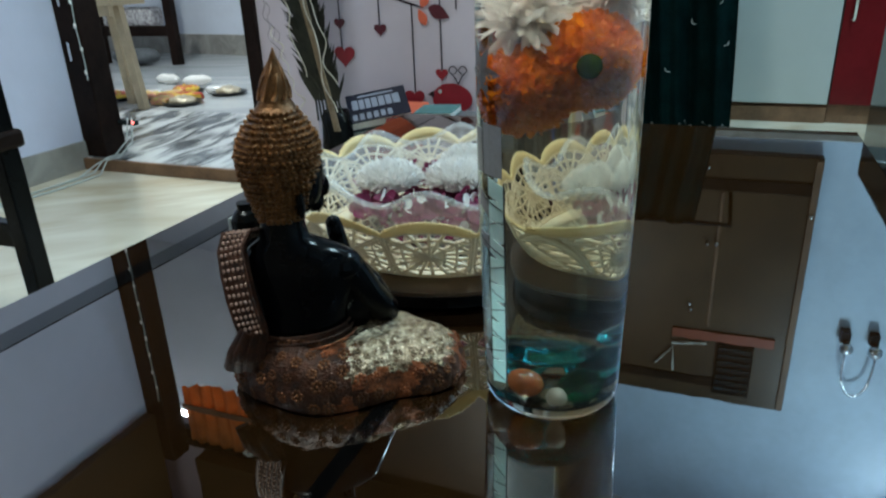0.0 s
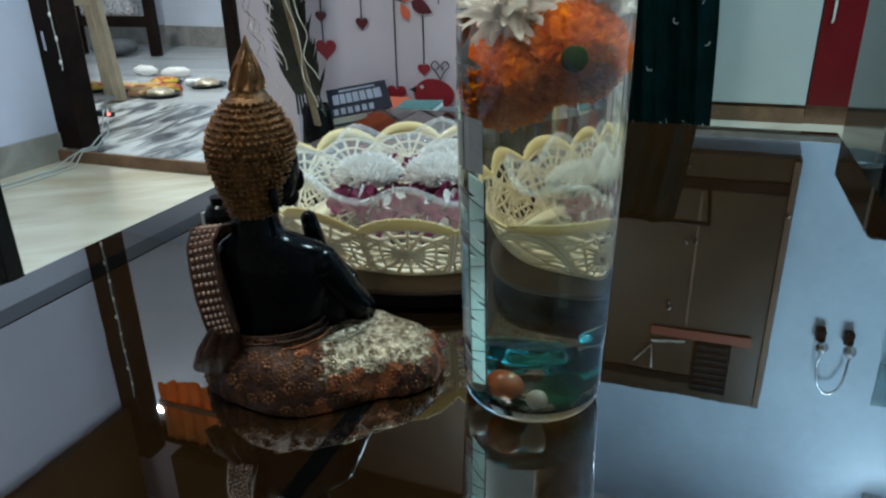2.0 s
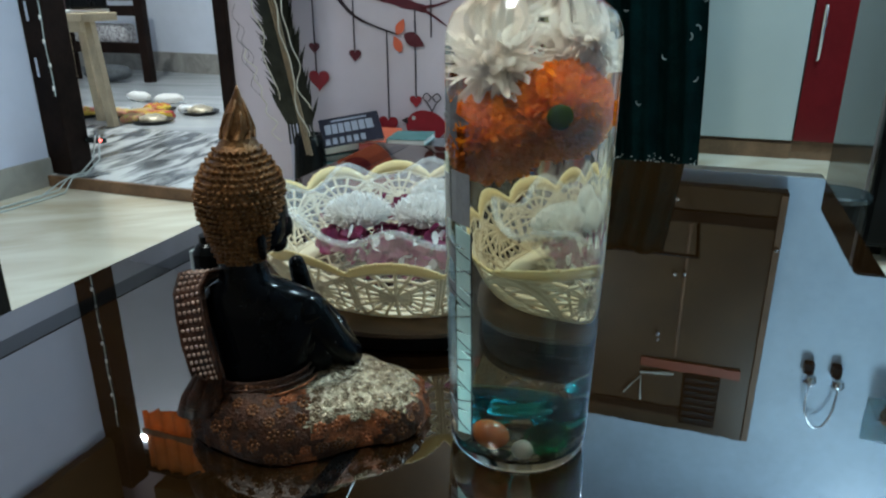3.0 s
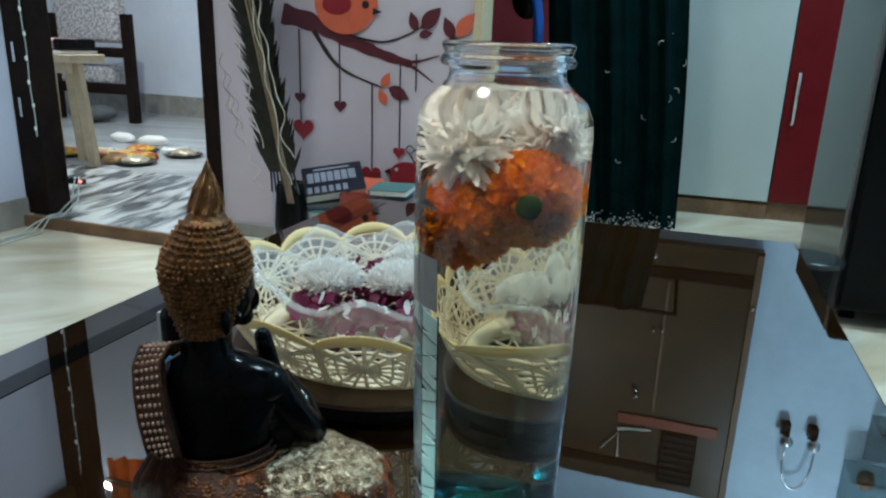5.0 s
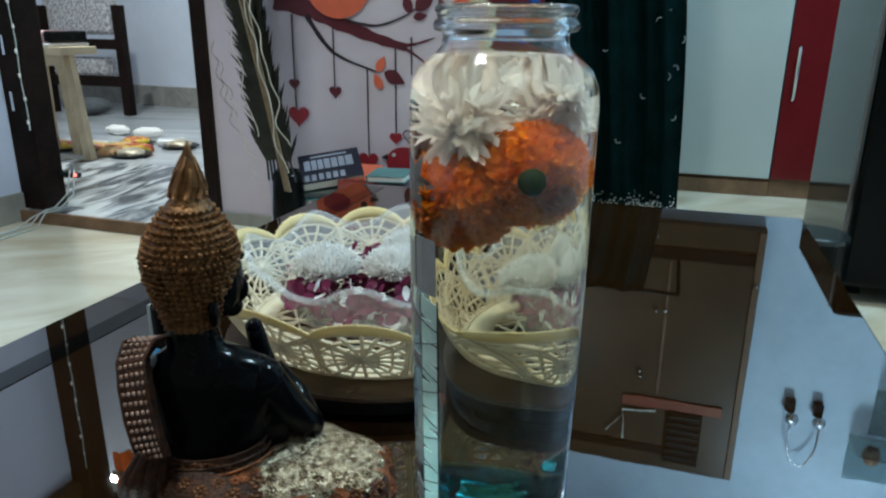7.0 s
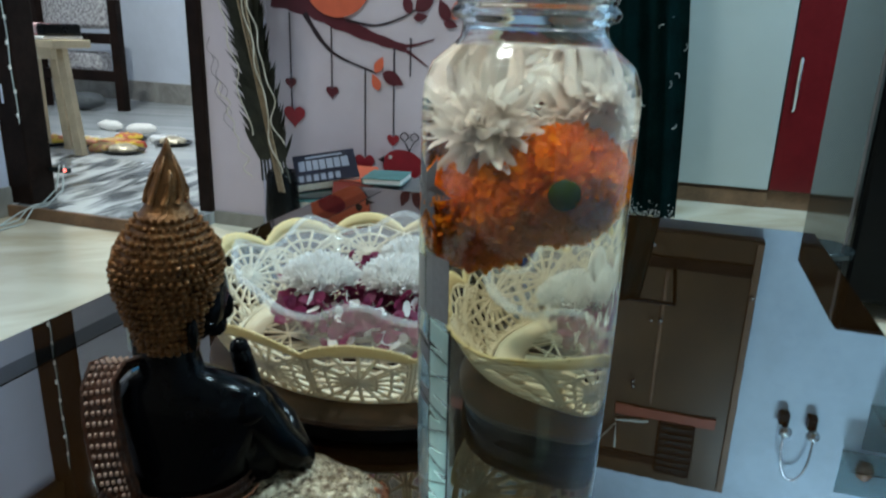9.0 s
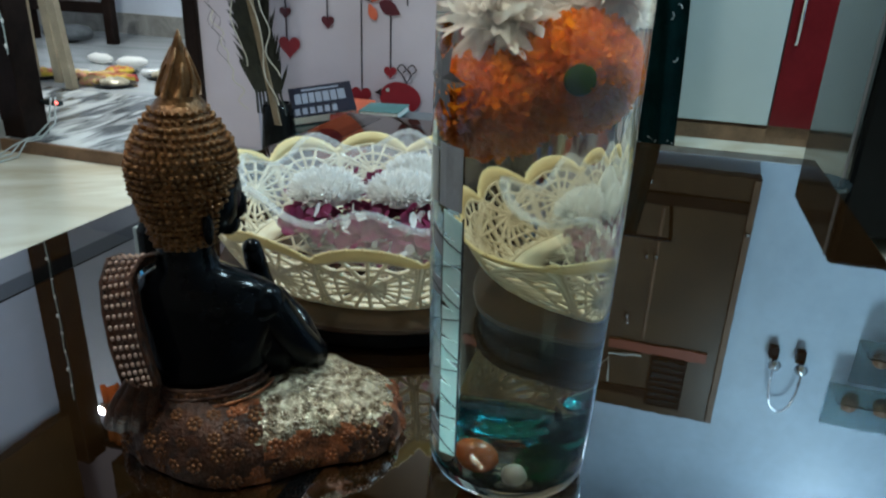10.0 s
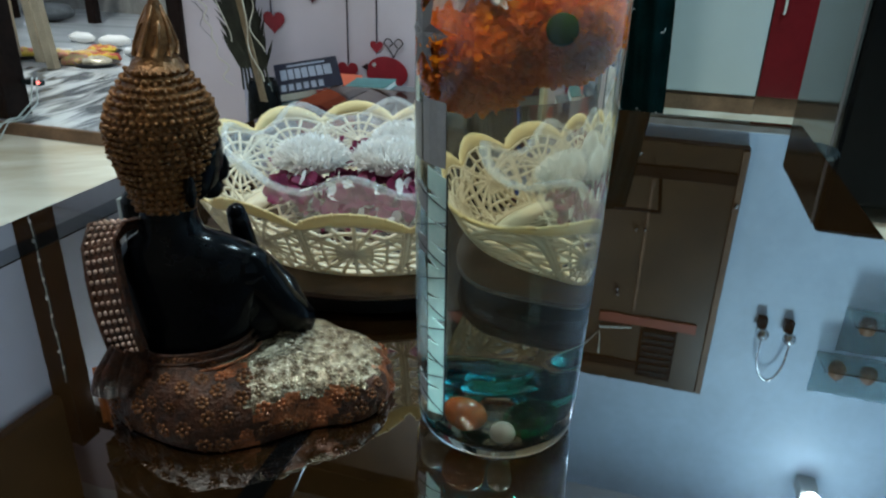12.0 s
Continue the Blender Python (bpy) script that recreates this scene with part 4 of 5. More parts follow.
for i in range(620):
    r, a = 0.080 * math.sqrt(rng.random()), rng.uniform(0, 6.283)
    zz = rng.uniform(0.012, 0.034) if r < 0.07 else rng.uniform(0.022, 0.034)
    petal(bm, pose(r * math.cos(a), r * math.sin(a), zz, rng.uniform(-60, 60), rng.uniform(-60, 60), rng.uniform(0, 360)), rng.uniform(0.008, 0.014), rng.uniform(0.006, 0.011), rng.uniform(-0.6, 0.8), 0, 0.3)
ob = tagged(part("rose_petals", bm, M_PINK, smooth=True), "loose magenta and pink petals in the glass bowl", "petals", "", "stuff")
ob.matrix_world = BM @ pose(0, 0, 0.023)
bm = bmesh.new()
for i in range(110):
    r, a = 0.078 * math.sqrt(rng.random()), rng.uniform(0, 6.283)
    petal(bm, pose(r * math.cos(a), r * math.sin(a), rng.uniform(0.015, 0.036), rng.uniform(-60, 60), rng.uniform(-60, 60), rng.uniform(0, 360)), 0.011, 0.007, 0.4, 0, 0.3)
ob = tagged(part("white_petals", bm, M_WHITEP, smooth=True), "loose white petals in the glass bowl", "petals", "", "stuff")
ob.matrix_world = BM @ pose(0, 0, 0.023)
for fx, fy, r in ((-0.049, 0.004, 0.0300), (0.009, 0.002, 0.0300), (0.064, 0.006, 0.027), (0.018, 0.056, 0.026)):
    fl = tagged(thing("chrysanthemum", "white chrysanthemum head lying in the glass bowl", "flower", BM @ pose(fx, fy, 0.0605, rng.uniform(-6, 6), rng.uniform(-6, 6), rng.uniform(0, 90))), group="flowers in the bowl")
    bm = bmesh.new()
    ball(bm, (0, 0, 0), r * 0.72, 16, 8, (1, 1, 0.42))
    for k in range(1100):
        zz = 1 - 1.25 * (k + 0.5) / 1100
        a = k * 2.39996 + rng.uniform(-0.2, 0.2)
        q = math.sqrt(max(0, 1 - zz * zz))
        d = Vector((q * math.cos(a), q * math.sin(a), zz))
        base = Vector((d.x * r * 0.66, d.y * r * 0.66, d.z * r * 0.36))
        aim = Vector((d.x, d.y, 0.45 * d.z + 0.28)).normalized().to_track_quat("X", "Z").to_matrix().to_4x4()
        petal(bm, Matrix.Translation(base) @ aim @ Matrix.Rotation(rng.uniform(-0.5, 0.5), 4, "X"), r * rng.uniform(0.30, 0.42), 0.0021, rng.uniform(-0.3, 0.8), 0, 0.6)
    part("petals", bm, M_WHITEP, fl, smooth=True)

# small bottle behind the statue
bot = thing("small_bottle", "small dark bottle with a white stripe and blue foot", "bottle", pose(-0.352, 0.535, TOP + 0.0006))
bm = bmesh.new()
lathe(bm, [(0, 0.008), (0.013, 0.008), (0.013, 0.040), (0.010, 0.046), (0.007, 0.048), (0.007, 0.054), (0, 0.054)], 24)
part("body", bm, M_BLACK, bot)
part("stripe", bm_box(-0.0152, -0.006, 0.012, -0.0125, 0.006, 0.040), M_WHITELAM, bot, "white stripe")
bm = bmesh.new()
lathe(bm, [(0, 0), (0.0145, 0), (0.0150, 0.002), (0.0145, 0.0078), (0, 0.0078)], 24)
part("foot", bm, material("blue_plastic", (0.05, 0.30, 0.60), 0.4), bot, "blue foot")

# ---- decal on the lavender wall: thin vinyl pieces
decal = tagged(thing("wall_decal_branch", "maroon branch decal with hanging hearts, leaves and round birds", "wall decal", pose(-0.024, 0.144, 0.007)), kind="structure")
M_MAROON = material("maroon_vinyl", (0.085, 0.010, 0.018), 0.5, vary=0.12, scale=20)
M_CRIMSON = material("crimson_vinyl", (0.26, 0.012, 0.022), 0.5, vary=0.12, scale=20)
M_CORAL = material("coral_vinyl", (0.62, 0.12, 0.06), 0.5, vary=0.1, scale=20)
M_LINE = material("dark_vinyl", (0.02, 0.008, 0.012), 0.5)
WY = 2.2585


def flat(name, pts, mat, depth=0.0015, layer=0):
    """A thin wall sticker from an outline of (x, z)."""
    bm = bmesh.new()
    y = WY - layer * 0.0016
    front = [bm.verts.new((x, y - depth, z)) for x, z in pts]
    back = [bm.verts.new((x, y, z)) for x, z in pts]
    bm.faces.new(front)
    bm.faces.new(back[::-1])
    n = len(pts)
    for i in range(n):
        bm.faces.new((front[i], back[i], back[(i + 1) % n], front[(i + 1) % n]))
    bmesh.ops.recalc_face_normals(bm, faces=bm.faces)
    return part(name, bm, mat, decal)


def ribbon(pts, w0, w1):
    """Outline of a tapering band along a line of (x, z)."""
    fine = []
    for i in range(len(pts) - 1):
        p0, p1, p2, p3 = pts[max(0, i - 1)], pts[i], pts[i + 1], pts[min(len(pts) - 1, i + 2)]
        for k in range(6):
            t = k / 6
            fine.append(tuple(0.5 * (2 * p1[c] + (p2[c] - p0[c]) * t + (2 * p0[c] - 5 * p1[c] + 4 * p2[c] - p3[c]) * t * t + (3 * p1[c] - p0[c] - 3 * p2[c] + p3[c]) * t ** 3) for c in (0, 1)))
    fine.append(pts[-1])
    left, right = [], []
    for i, p in enumerate(fine):
        a, b = fine[max(0, i - 1)], fine[min(len(fine) - 1, i + 1)]
        d = Vector((b[0] - a[0], b[1] - a[1])).normalized()
        w = (w0 + (w1 - w0) * i / (len(fine) - 1)) / 2 * (1 + 0.12 * math.sin(i * 1.7))
        left.append((p[0] - d.y * w, p[1] + d.x * w))
        right.append((p[0] + d.y * w, p[1] - d.x * w))
    return left + right[::-1]


def heart(x, z, r):
    return [(x + r * 0.0625 * 16 * math.sin(t) ** 3, z + r * 0.0625 * (13 * math.cos(t) - 5 * math.cos(2 * t) - 2 * math.cos(3 * t) - math.cos(4 * t))) for t in [2 * math.pi * k / 28 for k in range(28)]]


def leaf(x, z, length, turn):
    pts = []
    for s in (1, -1):
        for k in range(9):
            t = k / 9 if s > 0 else 1 - k / 9
            u, v = length * (t - 0.5), s * 0.27 * length * math.sin(math.pi * t ** 0.8)
            pts.append((x + u * math.cos(turn) - v * math.sin(turn), z + u * math.sin(turn) + v * math.cos(turn)))
    return pts


flat("branch", ribbon([(-1.338, 0.812), (-1.205, 0.779), (-1.093, 0.733), (-0.949, 0.683), (-0.842, 0.655)], 0.070, 0.022), M_MAROON)
flat("twig", ribbon([(-0.86, 0.662), (-0.81, 0.668), (-0.745, 0.688)], 0.014, 0.003), M_MAROON, layer=1)
flat("twig", ribbon([(-0.86, 0.658), (-0.82, 0.636), (-0.765, 0.600)], 0.012, 0.003), M_MAROON, layer=1)
flat("twig", ribbon([(-1.215, 0.758), (-1.149, 0.667), (-1.081, 0.617), (-0.947, 0.572)], 0.018, 0.004), M_LINE, layer=1)
flat("twig", ribbon([(-1.06, 0.740), (-0.950, 0.725), (-0.856, 0.753), (-0.806, 0.783)], 0.010, 0.003), M_LINE, layer=1)
for x, z0, z1 in ((-1.114, 0.715, 0.515), (-0.989, 0.585, 0.285), (-0.884, 0.655, 0.365), (-1.272, 0.76, 0.43), (-0.826, 0.69, 0.566)):
    flat("string", [(x - 0.0022, z0), (x + 0.0022, z0), (x + 0.0022, z1), (x - 0.0022, z1)], M_LINE, layer=2)
    for k in range(int((z0 - z1) / 0.018)):
        zz = z0 - 0.018 * k
        flat("bead", [(x - 0.0034, zz - 0.004), (x, zz - 0.007), (x + 0.0034, zz - 0.004), (x, zz)], M_LINE, layer=3)
for x, z, r, m in ((-1.112, 0.502, 0.024, M_MAROON), (-1.262, 0.412, 0.042, M_CRIMSON), (-1.273, 0.524, 0.022, M_MAROON), (-0.991, 0.264, 0.038, M_CRIMSON), (-0.884, 0.352, 0.023, M_CRIMSON)):
    flat("heart", heart(x, z, r), m, layer=3)
for x, z, ln, turn, m in ((-0.839, 0.795, 0.065, 1.9, M_MAROON), (-0.776, 0.806, 0.095, 0.8, M_MAROON), (-0.794, 0.755, 0.05, 0.15, M_MAROON), (-0.714, 0.777, 0.075, 2.0, M_MAROON), (-0.656, 0.788, 0.095, 0.9, M_CORAL), (-0.937, 0.599, 0.06, 1.1, M_CORAL), (-0.949, 0.542, 0.06, 2.0, M_CORAL), (-0.887, 0.556, 0.085, -0.45, M_MAROON), (-0.690, 0.735, 0.05, -0.2, M_MAROON)):
    flat("leaf", leaf(x, z, ln, turn), m, layer=3)
flat("round_shape", [(-1.088 + 0.118 * math.cos(t), 0.852 + 0.105 * math.sin(t)) for t in [2 * math.pi * k / 40 for k in range(40)]], M_CORAL, layer=4)
flat("round_shape", [(-1.12 + 0.055 * math.cos(t), 0.845 + 0.035 * math.sin(t)) for t in [2 * math.pi * k / 24 for k in range(24)]], M_CRIMSON, layer=5)
flat("round_shape", [(-1.012 + 0.013 * math.cos(t), 0.845 + 0.013 * math.sin(t)) for t in [2 * math.pi * k / 16 for k in range(16)]], M_LINE, layer=5)
flat("beak", [(-0.985, 0.835), (-0.950, 0.822), (-0.985, 0.812)], M_LINE, layer=5)
flat("round_shape", [(-0.855 + 0.066 * math.cos(t) * (1.25 if math.cos(t) > 0 else 1), 0.266 + 0.055 * math.sin(t)) for t in [2 * math.pi * k / 36 for k in range(36)]], M_CRIMSON, layer=4)
flat("beak", [(-0.915, 0.295), (-0.940, 0.281), (-0.915, 0.270)], M_LINE, layer=5)
flat("round_shape", [(-0.892 + 0.007 * math.cos(t), 0.292 + 0.007 * math.sin(t)) for t in [2 * math.pi * k / 12 for k in range(12)]], M_WHITELAM, layer=5)
for cx, s in ((-0.838, 1), (-0.808, -1)):
    flat("curl", ribbon([(-0.822, 0.318), (cx, 0.345), (cx - 0.018 * s, 0.365), (cx - 0.004 * s, 0.380), (cx + 0.012 * s, 0.366), (cx, 0.352)], 0.004, 0.004), M_LINE, layer=5)

# wooden edge trim where the decal wall ends
structure("trim_wall_end", bm_box(-0.656, 2.398, 0.0, -0.622, 2.518, 2.4, bevel=0.003), M_PALEWOOD, "pale wooden edge trim at the end of the wall", "trim")

# ---- low stand with books in front of the decal
stand = thing("low_stand", "low dark stand against the decal wall", "stand", pose(-0.024, 0.144, 0))
part("top", bm_box(-1.145, 2.00, 0.120, -0.64, 2.25, 0.140, bevel=0.004), M_DARKWOOD, stand)
for lx in (-1.14, -0.69):
    for ly in (2.01, 2.20):
        part("leg", bm_box(lx, ly, 0, lx + 0.04, ly + 0.04, 0.119), M_DARKWOOD, stand)


def book(m, w, d, h, cover, label, bars=()):
    b = tagged(thing("book", label, "book", pose(-0.024, 0.144, 0) @ m), group="books on the low stand")
    bm = bmesh.new()
    box(bm, 0, 0, 0, w, d, 0.003, 0.001)
    box(bm, 0, 0, h - 0.003, w, d, h, 0.001)
    box(bm, 0, 0, 0.003, 0.004, d, h - 0.003)
    part("cover", bm, cover, b)
    part("page_block", bm_box(0.0045, 0.003, 0.0032, w - 0.003, d - 0.003, h - 0.0032), M_WHITEP, b, "cream page block")
    for k, (x0, y0, x1, y1, mat) in enumerate(bars):
        part("title_bar", bm_box(x0 * w, y0 * d, h + 0.0003, x1 * w, y1 * d, h + 0.0010), mat, b)


M_NAVY = material("navy_cover", (0.010, 0.011, 0.022), 0.4, vary=0.2)
M_RUST = material("rust_cover", (0.16, 0.025, 0.018), 0.4, vary=0.2)
M_GREYC = material("grey_cover", (0.14, 0.14, 0.15), 0.4, vary=0.2)
M_TEALC = material("teal_cover", (0.08, 0.20, 0.20), 0.4, vary=0.2)
M_PALE = material("pale_print", (0.24, 0.25, 0.30), 0.5)
book(pose(-1.140, 2.015, 0.141, 0, 0, 8), 0.22, 0.15, 0.03, M_TEALC, "dark teal book lying on the low stand")
tb = [(x0, 0.42, x0 + w0, 0.76, M_PALE) for x0, w0 in ((0.08, 0.10), (0.20, 0.085), (0.305, 0.085), (0.41, 0.095), (0.525, 0.10), (0.645, 0.095), (0.76, 0.12))]
tb += [(0.20, 0.84, 0.80, 0.90, M_PALE)] + [(0.06 + 0.115 * k, 0.06, 0.06 + 0.115 * k + 0.075, 0.27, M_PALE) for k in range(6)]
book(pose(-1.150, 2.035, 0.160, 22, -6, 30), 0.20, 0.15, 0.030, M_TEALC, "dark teal paperback under a navy one on the low stand", [(0.1 + 0.13 * k, 0.08, 0.18 + 0.13 * k, 0.24, M_GREYC) for k in range(5)])
book(pose(-1.125, 2.015, 0.195, 26, -8, 30), 0.21, 0.16, 0.034, M_NAVY, "navy paperback with pale title lettering, tilted on others", tb)
book(pose(-0.99, 1.985, 0.150, 16, 4, 24), 0.17, 0.16, 0.060, M_RUST, "rust red book lying on the low stand")
book(pose(-1.005, 2.08, 0.222, 18, 5, 26), 0.13, 0.11, 0.022, M_CORAL, "coral orange booklet on top of a rust red book", [(0.1, 0.1, 0.4, 0.5, M_PALE)])
book(pose(-0.87, 2.00, 0.141, 8, 0, 4), 0.21, 0.18, 0.085, M_GREYC, "thick grey book lying on the low stand")
book(pose(-0.91, 2.05, 0.240, 8, -3, -4), 0.14, 0.09, 0.022, M_TEALC, "small teal box on the thick grey book")

# ---- dried palm bouquet in a dark vase
vase = thing("vase", "tall dark vase of dried palm leaves by the wall", "vase", pose(-1.185, 2.125, 0.0) @ Matrix.Scale(1.1, 4))
bm = bmesh.new()
lathe(bm, [(0, 0), (0.040, 0), (0.045, 0.01), (0.052, 0.12), (0.045, 0.22), (0.040, 0.25), (0.034, 0.25), (0.040, 0.2), (0.04, 0.02), (0, 0.02)], 28)
part("pot", bm, M_BLACK, vase, smooth=True)
pr = random.Random(11)
M_PALM = material("dry_palm_leaf", (0.013, 0.014, 0.008), 0.6, vary=0.6, scale=40)
M_STALK = material("tan_stalk", (0.17, 0.12, 0.07), 0.6, vary=0.25, scale=50)
for k in range(8):
    bm = bmesh.new()
    lean, out = 0.075 - 0.030 * k, pr.uniform(-0.02, 0.03)
    spine = [Vector((lean * (q / 10) ** 1.15 + 0.013 * k - 0.055, -0.02 - out * q / 10, 0.22 + 0.076 * q)) for q in range(11)]
    tube(bm, spine, 0.0035, 5)
    for q in range(120):
        t = 0.8 + 9.1 * q / 120
        i = int(t)
        p = spine[i].lerp(spine[min(i + 1, 10)], t - i)
        for sd in (-1, 1):
            a = sd * pr.uniform(0.2, 0.55) - 0.1
            d = Vector((math.sin(a), pr.uniform(-0.3, 0.1), math.cos(a))).normalized()
            ln = pr.uniform(0.07, 0.17) * (0.55 + 0.06 * t)
            w = d.cross(Vector((0, 1, 0))).normalized() * 0.0042
            v = [bm.verts.new(p - w), bm.verts.new(p + w), bm.verts.new(p + d * ln * 0.6 + w * 1.2), bm.verts.new(p + d * ln), bm.verts.new(p + d * ln * 0.6 - w * 1.2)]
            bm.faces.new(v)
    part("palm_leaf", bm, M_PALM, vase)
for k in range(3):
    bm = bmesh.new()
    tube(bm, [(0.022 + 0.008 * k, -0.06, 0.2), (0.002 + 0.006 * k, -0.065, 0.45), (-0.04 + 0.012 * k, -0.065, 0.82)], 0.0030, 6)
    part("stalk", bm, M_STALK, vase, "tan dried stalk")
M_RIBBON = material("pale_ribbon", (0.48, 0.43, 0.36), 0.5)
for k, (x0, amp, z0, z1) in enumerate(((-0.03, 0.014, 0.36, 0.86), (0.045, 0.013, 0.26, 0.86), (0.062, 0.014, 0.34, 0.86), (-0.05, 0.012, 0.24, 0.5))):
    bm = bmesh.new()
    tube(bm, [(x0 - 0.06 * (q / 40) + amp * math.sin(q * 0.55 + k) * (0.5 + 0.5 * math.sin(q * 0.21)), -0.085 + 0.008 * math.cos(q * 0.8), z0 + (z1 - z0) * q / 40) for q in range(41)], 0.0018, 5)
    part("curly_ribbon", bm, M_RIBBON, vase, "curled pale ribbon")
bm = bmesh.new()
for q in range(3):
    tube(bm, [(-0.17 + 0.06 * s / 20 + 0.012 * math.sin(s * 1.1 + q), -0.03, 0.52 - 0.26 * s / 20 + 0.05 * q) for s in range(14)], 0.0007, 4)
part("twig", bm, M_PALM, vase)

for ob in vase.children:
    if not ob.name.startswith("pot"):
        for v in ob.data.vertices:
            v.co.x -= 0.10 * (v.co.z - 0.24)

# ---- hanging dark green garment on a rail
rail = thing("hanging_rail", "thin dark rail across the alcove", "rail")
bm = bmesh.new()
tube(bm, [(-0.895, 3.06, 1.30), (0.10, 3.06, 1.30)], 0.009, 10)
tube(bm, [(0.10, 3.06, 1.30), (0.10, 3.597, 1.30)], 0.009, 10)
part("rod", bm, M_BLACK, rail)
M_CLOTH = material("dark_green_cloth", (0.0018, 0.016, 0.017), 0.7, ior=1.15, vary=0.4, scale=12, bump=0.2, bump_scale=200)
M_SEQ = material("silver_sequins", (0.55, 0.6, 0.6), 0.3, 0.7)
garment = thing("garment", "long dark green garment with a silver sequinned hem", "garment")
bm = bmesh.new()
nx, nz = 90, 26


def drape(u, v):
    """u across, v from the hem (0) to the rail (1)."""
    x0, x1 = -0.47 - 0.10 * v, 0.055 - 0.10 * v + 0.02 * math.sin(3 * v)
    fold = 0.030 * math.sin(u * 19 + 1.3 * math.sin(2 * v)) + 0.014 * math.sin(u * 47 + 3 * v)
    return Vector((x0 + (x1 - x0) * u, 3.06 - 0.01 + fold * (1.1 - 0.6 * v), 0.02 + 1.285 * v + 0.012 * math.sin(u * 40) * (1 - v)))


grid = [[bm.verts.new(drape(i / nx, j / nz)) for i in range(nx + 1)] for j in range(nz + 1)]
for j in range(nz):
    for i in range(nx):
        bm.faces.new((grid[j][i], grid[j][i + 1], grid[j + 1][i + 1], grid[j + 1][i]))
bmesh.ops.solidify(bm, geom=bm.faces, thickness=0.004)
part("cloth", bm, M_CLOTH, garment, smooth=True)
gr = random.Random(3)
bm = bmesh.new()
for k in range(240):
    p = drape(gr.random(), gr.uniform(0.0, 0.022) if gr.random() < 0.8 else gr.uniform(0.02, 0.05))
    ball(bm, p + Vector((0, -0.006, 0)), gr.uniform(0.002, 0.0045), 6, 4)
tagged(part("sequin_hem", bm, M_SEQ, garment, "silver sequins along the hem"), kind="stuff")
for k, (u, v) in enumerate(((0.15, 0.16), (0.30, 0.30), (0.55, 0.22), (0.93, 0.30), (0.88, 0.42), (0.93, 0.44), (0.82, 0.57), (0.90, 0.60), (0.72, 0.36), (0.45, 0.5), (0.97, 0.52))):
    bm = bmesh.new()
    p = drape(u, v) + Vector((0, -0.008, 0))
    tube(bm, [p + Vector((0.012 * math.cos(a), 0, 0.014 * math.sin(a))) for a in [1.0 + 0.5 * s + k for s in range(6)]], 0.0018, 5)
    part("motif", bm, M_SEQ, garment, "small silver motif")

# red door leaf and blue bag in the alcove
leaf_ob = thing("cupboard_panel", "dull red cupboard panel in the alcove", "cupboard")
part("panel", bm_box(-0.90, 3.56, 0.0, -0.52, 3.598, 1.5, bevel=0.003), material("dull_red_panel", (0.26, 0.035, 0.045), 0.4, vary=0.15), leaf_ob)
bag = thing("bag", "black bag with a bright blue handle hanging on the rail", "bag")
bm = bmesh.new()
ball(bm, (-0.63, 3.10, 0.93), 0.09, 18, 12, (0.75, 0.5, 1.0))
part("pouch", bm, M_BLACK, bag)
bm = bmesh.new()
tube(bm, [(-0.70, 3.05, 0.95), (-0.69, 3.05, 1.31), (-0.66, 3.06, 1.315), (-0.63, 3.05, 1.25), (-0.595, 3.05, 0.98), (-0.57, 3.05, 0.84), (-0.565, 3.05, 0.72)], 0.021, 10)
part("handle", bm, material("bright_blue_nylon", (0.01, 0.10, 0.45), 0.5), bag, "bright blue handle")

# round dark bin by the fridge
binob = thing("bin", "black round bin with a grey lid beside the fridge", "bin", pose(0.372, 1.98, 0))
bm = bmesh.new()
lathe(bm, [(0, 0), (0.062, 0), (0.07, 0.24), (0, 0.24)], 32)
part("body", bm, M_BLACK, binob)
bm = bmesh.new()
lathe(bm, [(0, 0.241), (0.074, 0.241), (0.074, 0.252), (0.068, 0.256), (0, 0.258)], 32)
part("lid", bm, M_FRIDGE, binob, "grey lid")

# ---- chair beside the table
chair = thing("chair", "dark wooden chair standing beside the coffee table", "chair", pose(0.032, 0, 0))
for lx, ly, h in ((-1.245, 0.925, 0.80), (-1.245, 0.545, 0.80), (-1.645, 0.925, 0.43), (-1.645, 0.545, 0.43)):
    part("leg", bm_box(lx, ly, 0, lx + 0.038, ly + 0.038, h, bevel=0.004), M_BLACK, chair)
part("seat", bm_box(-1.655, 0.535, 0.431, -1.20, 0.975, 0.465, bevel=0.008), M_DARKWOOD, chair)
for ly in (0.93, 0.55):
    part("stretcher", bm_box(-1.606, ly, 0.24, -1.247, ly + 0.028, 0.29, bevel=0.003), M_BLACK, chair)
for z in (0.58, 0.70):
    part("back_rail", bm_box(-1.242, 0.585, z, -1.212, 0.924, z + 0.06, bevel=0.004), M_BLACK, chair)

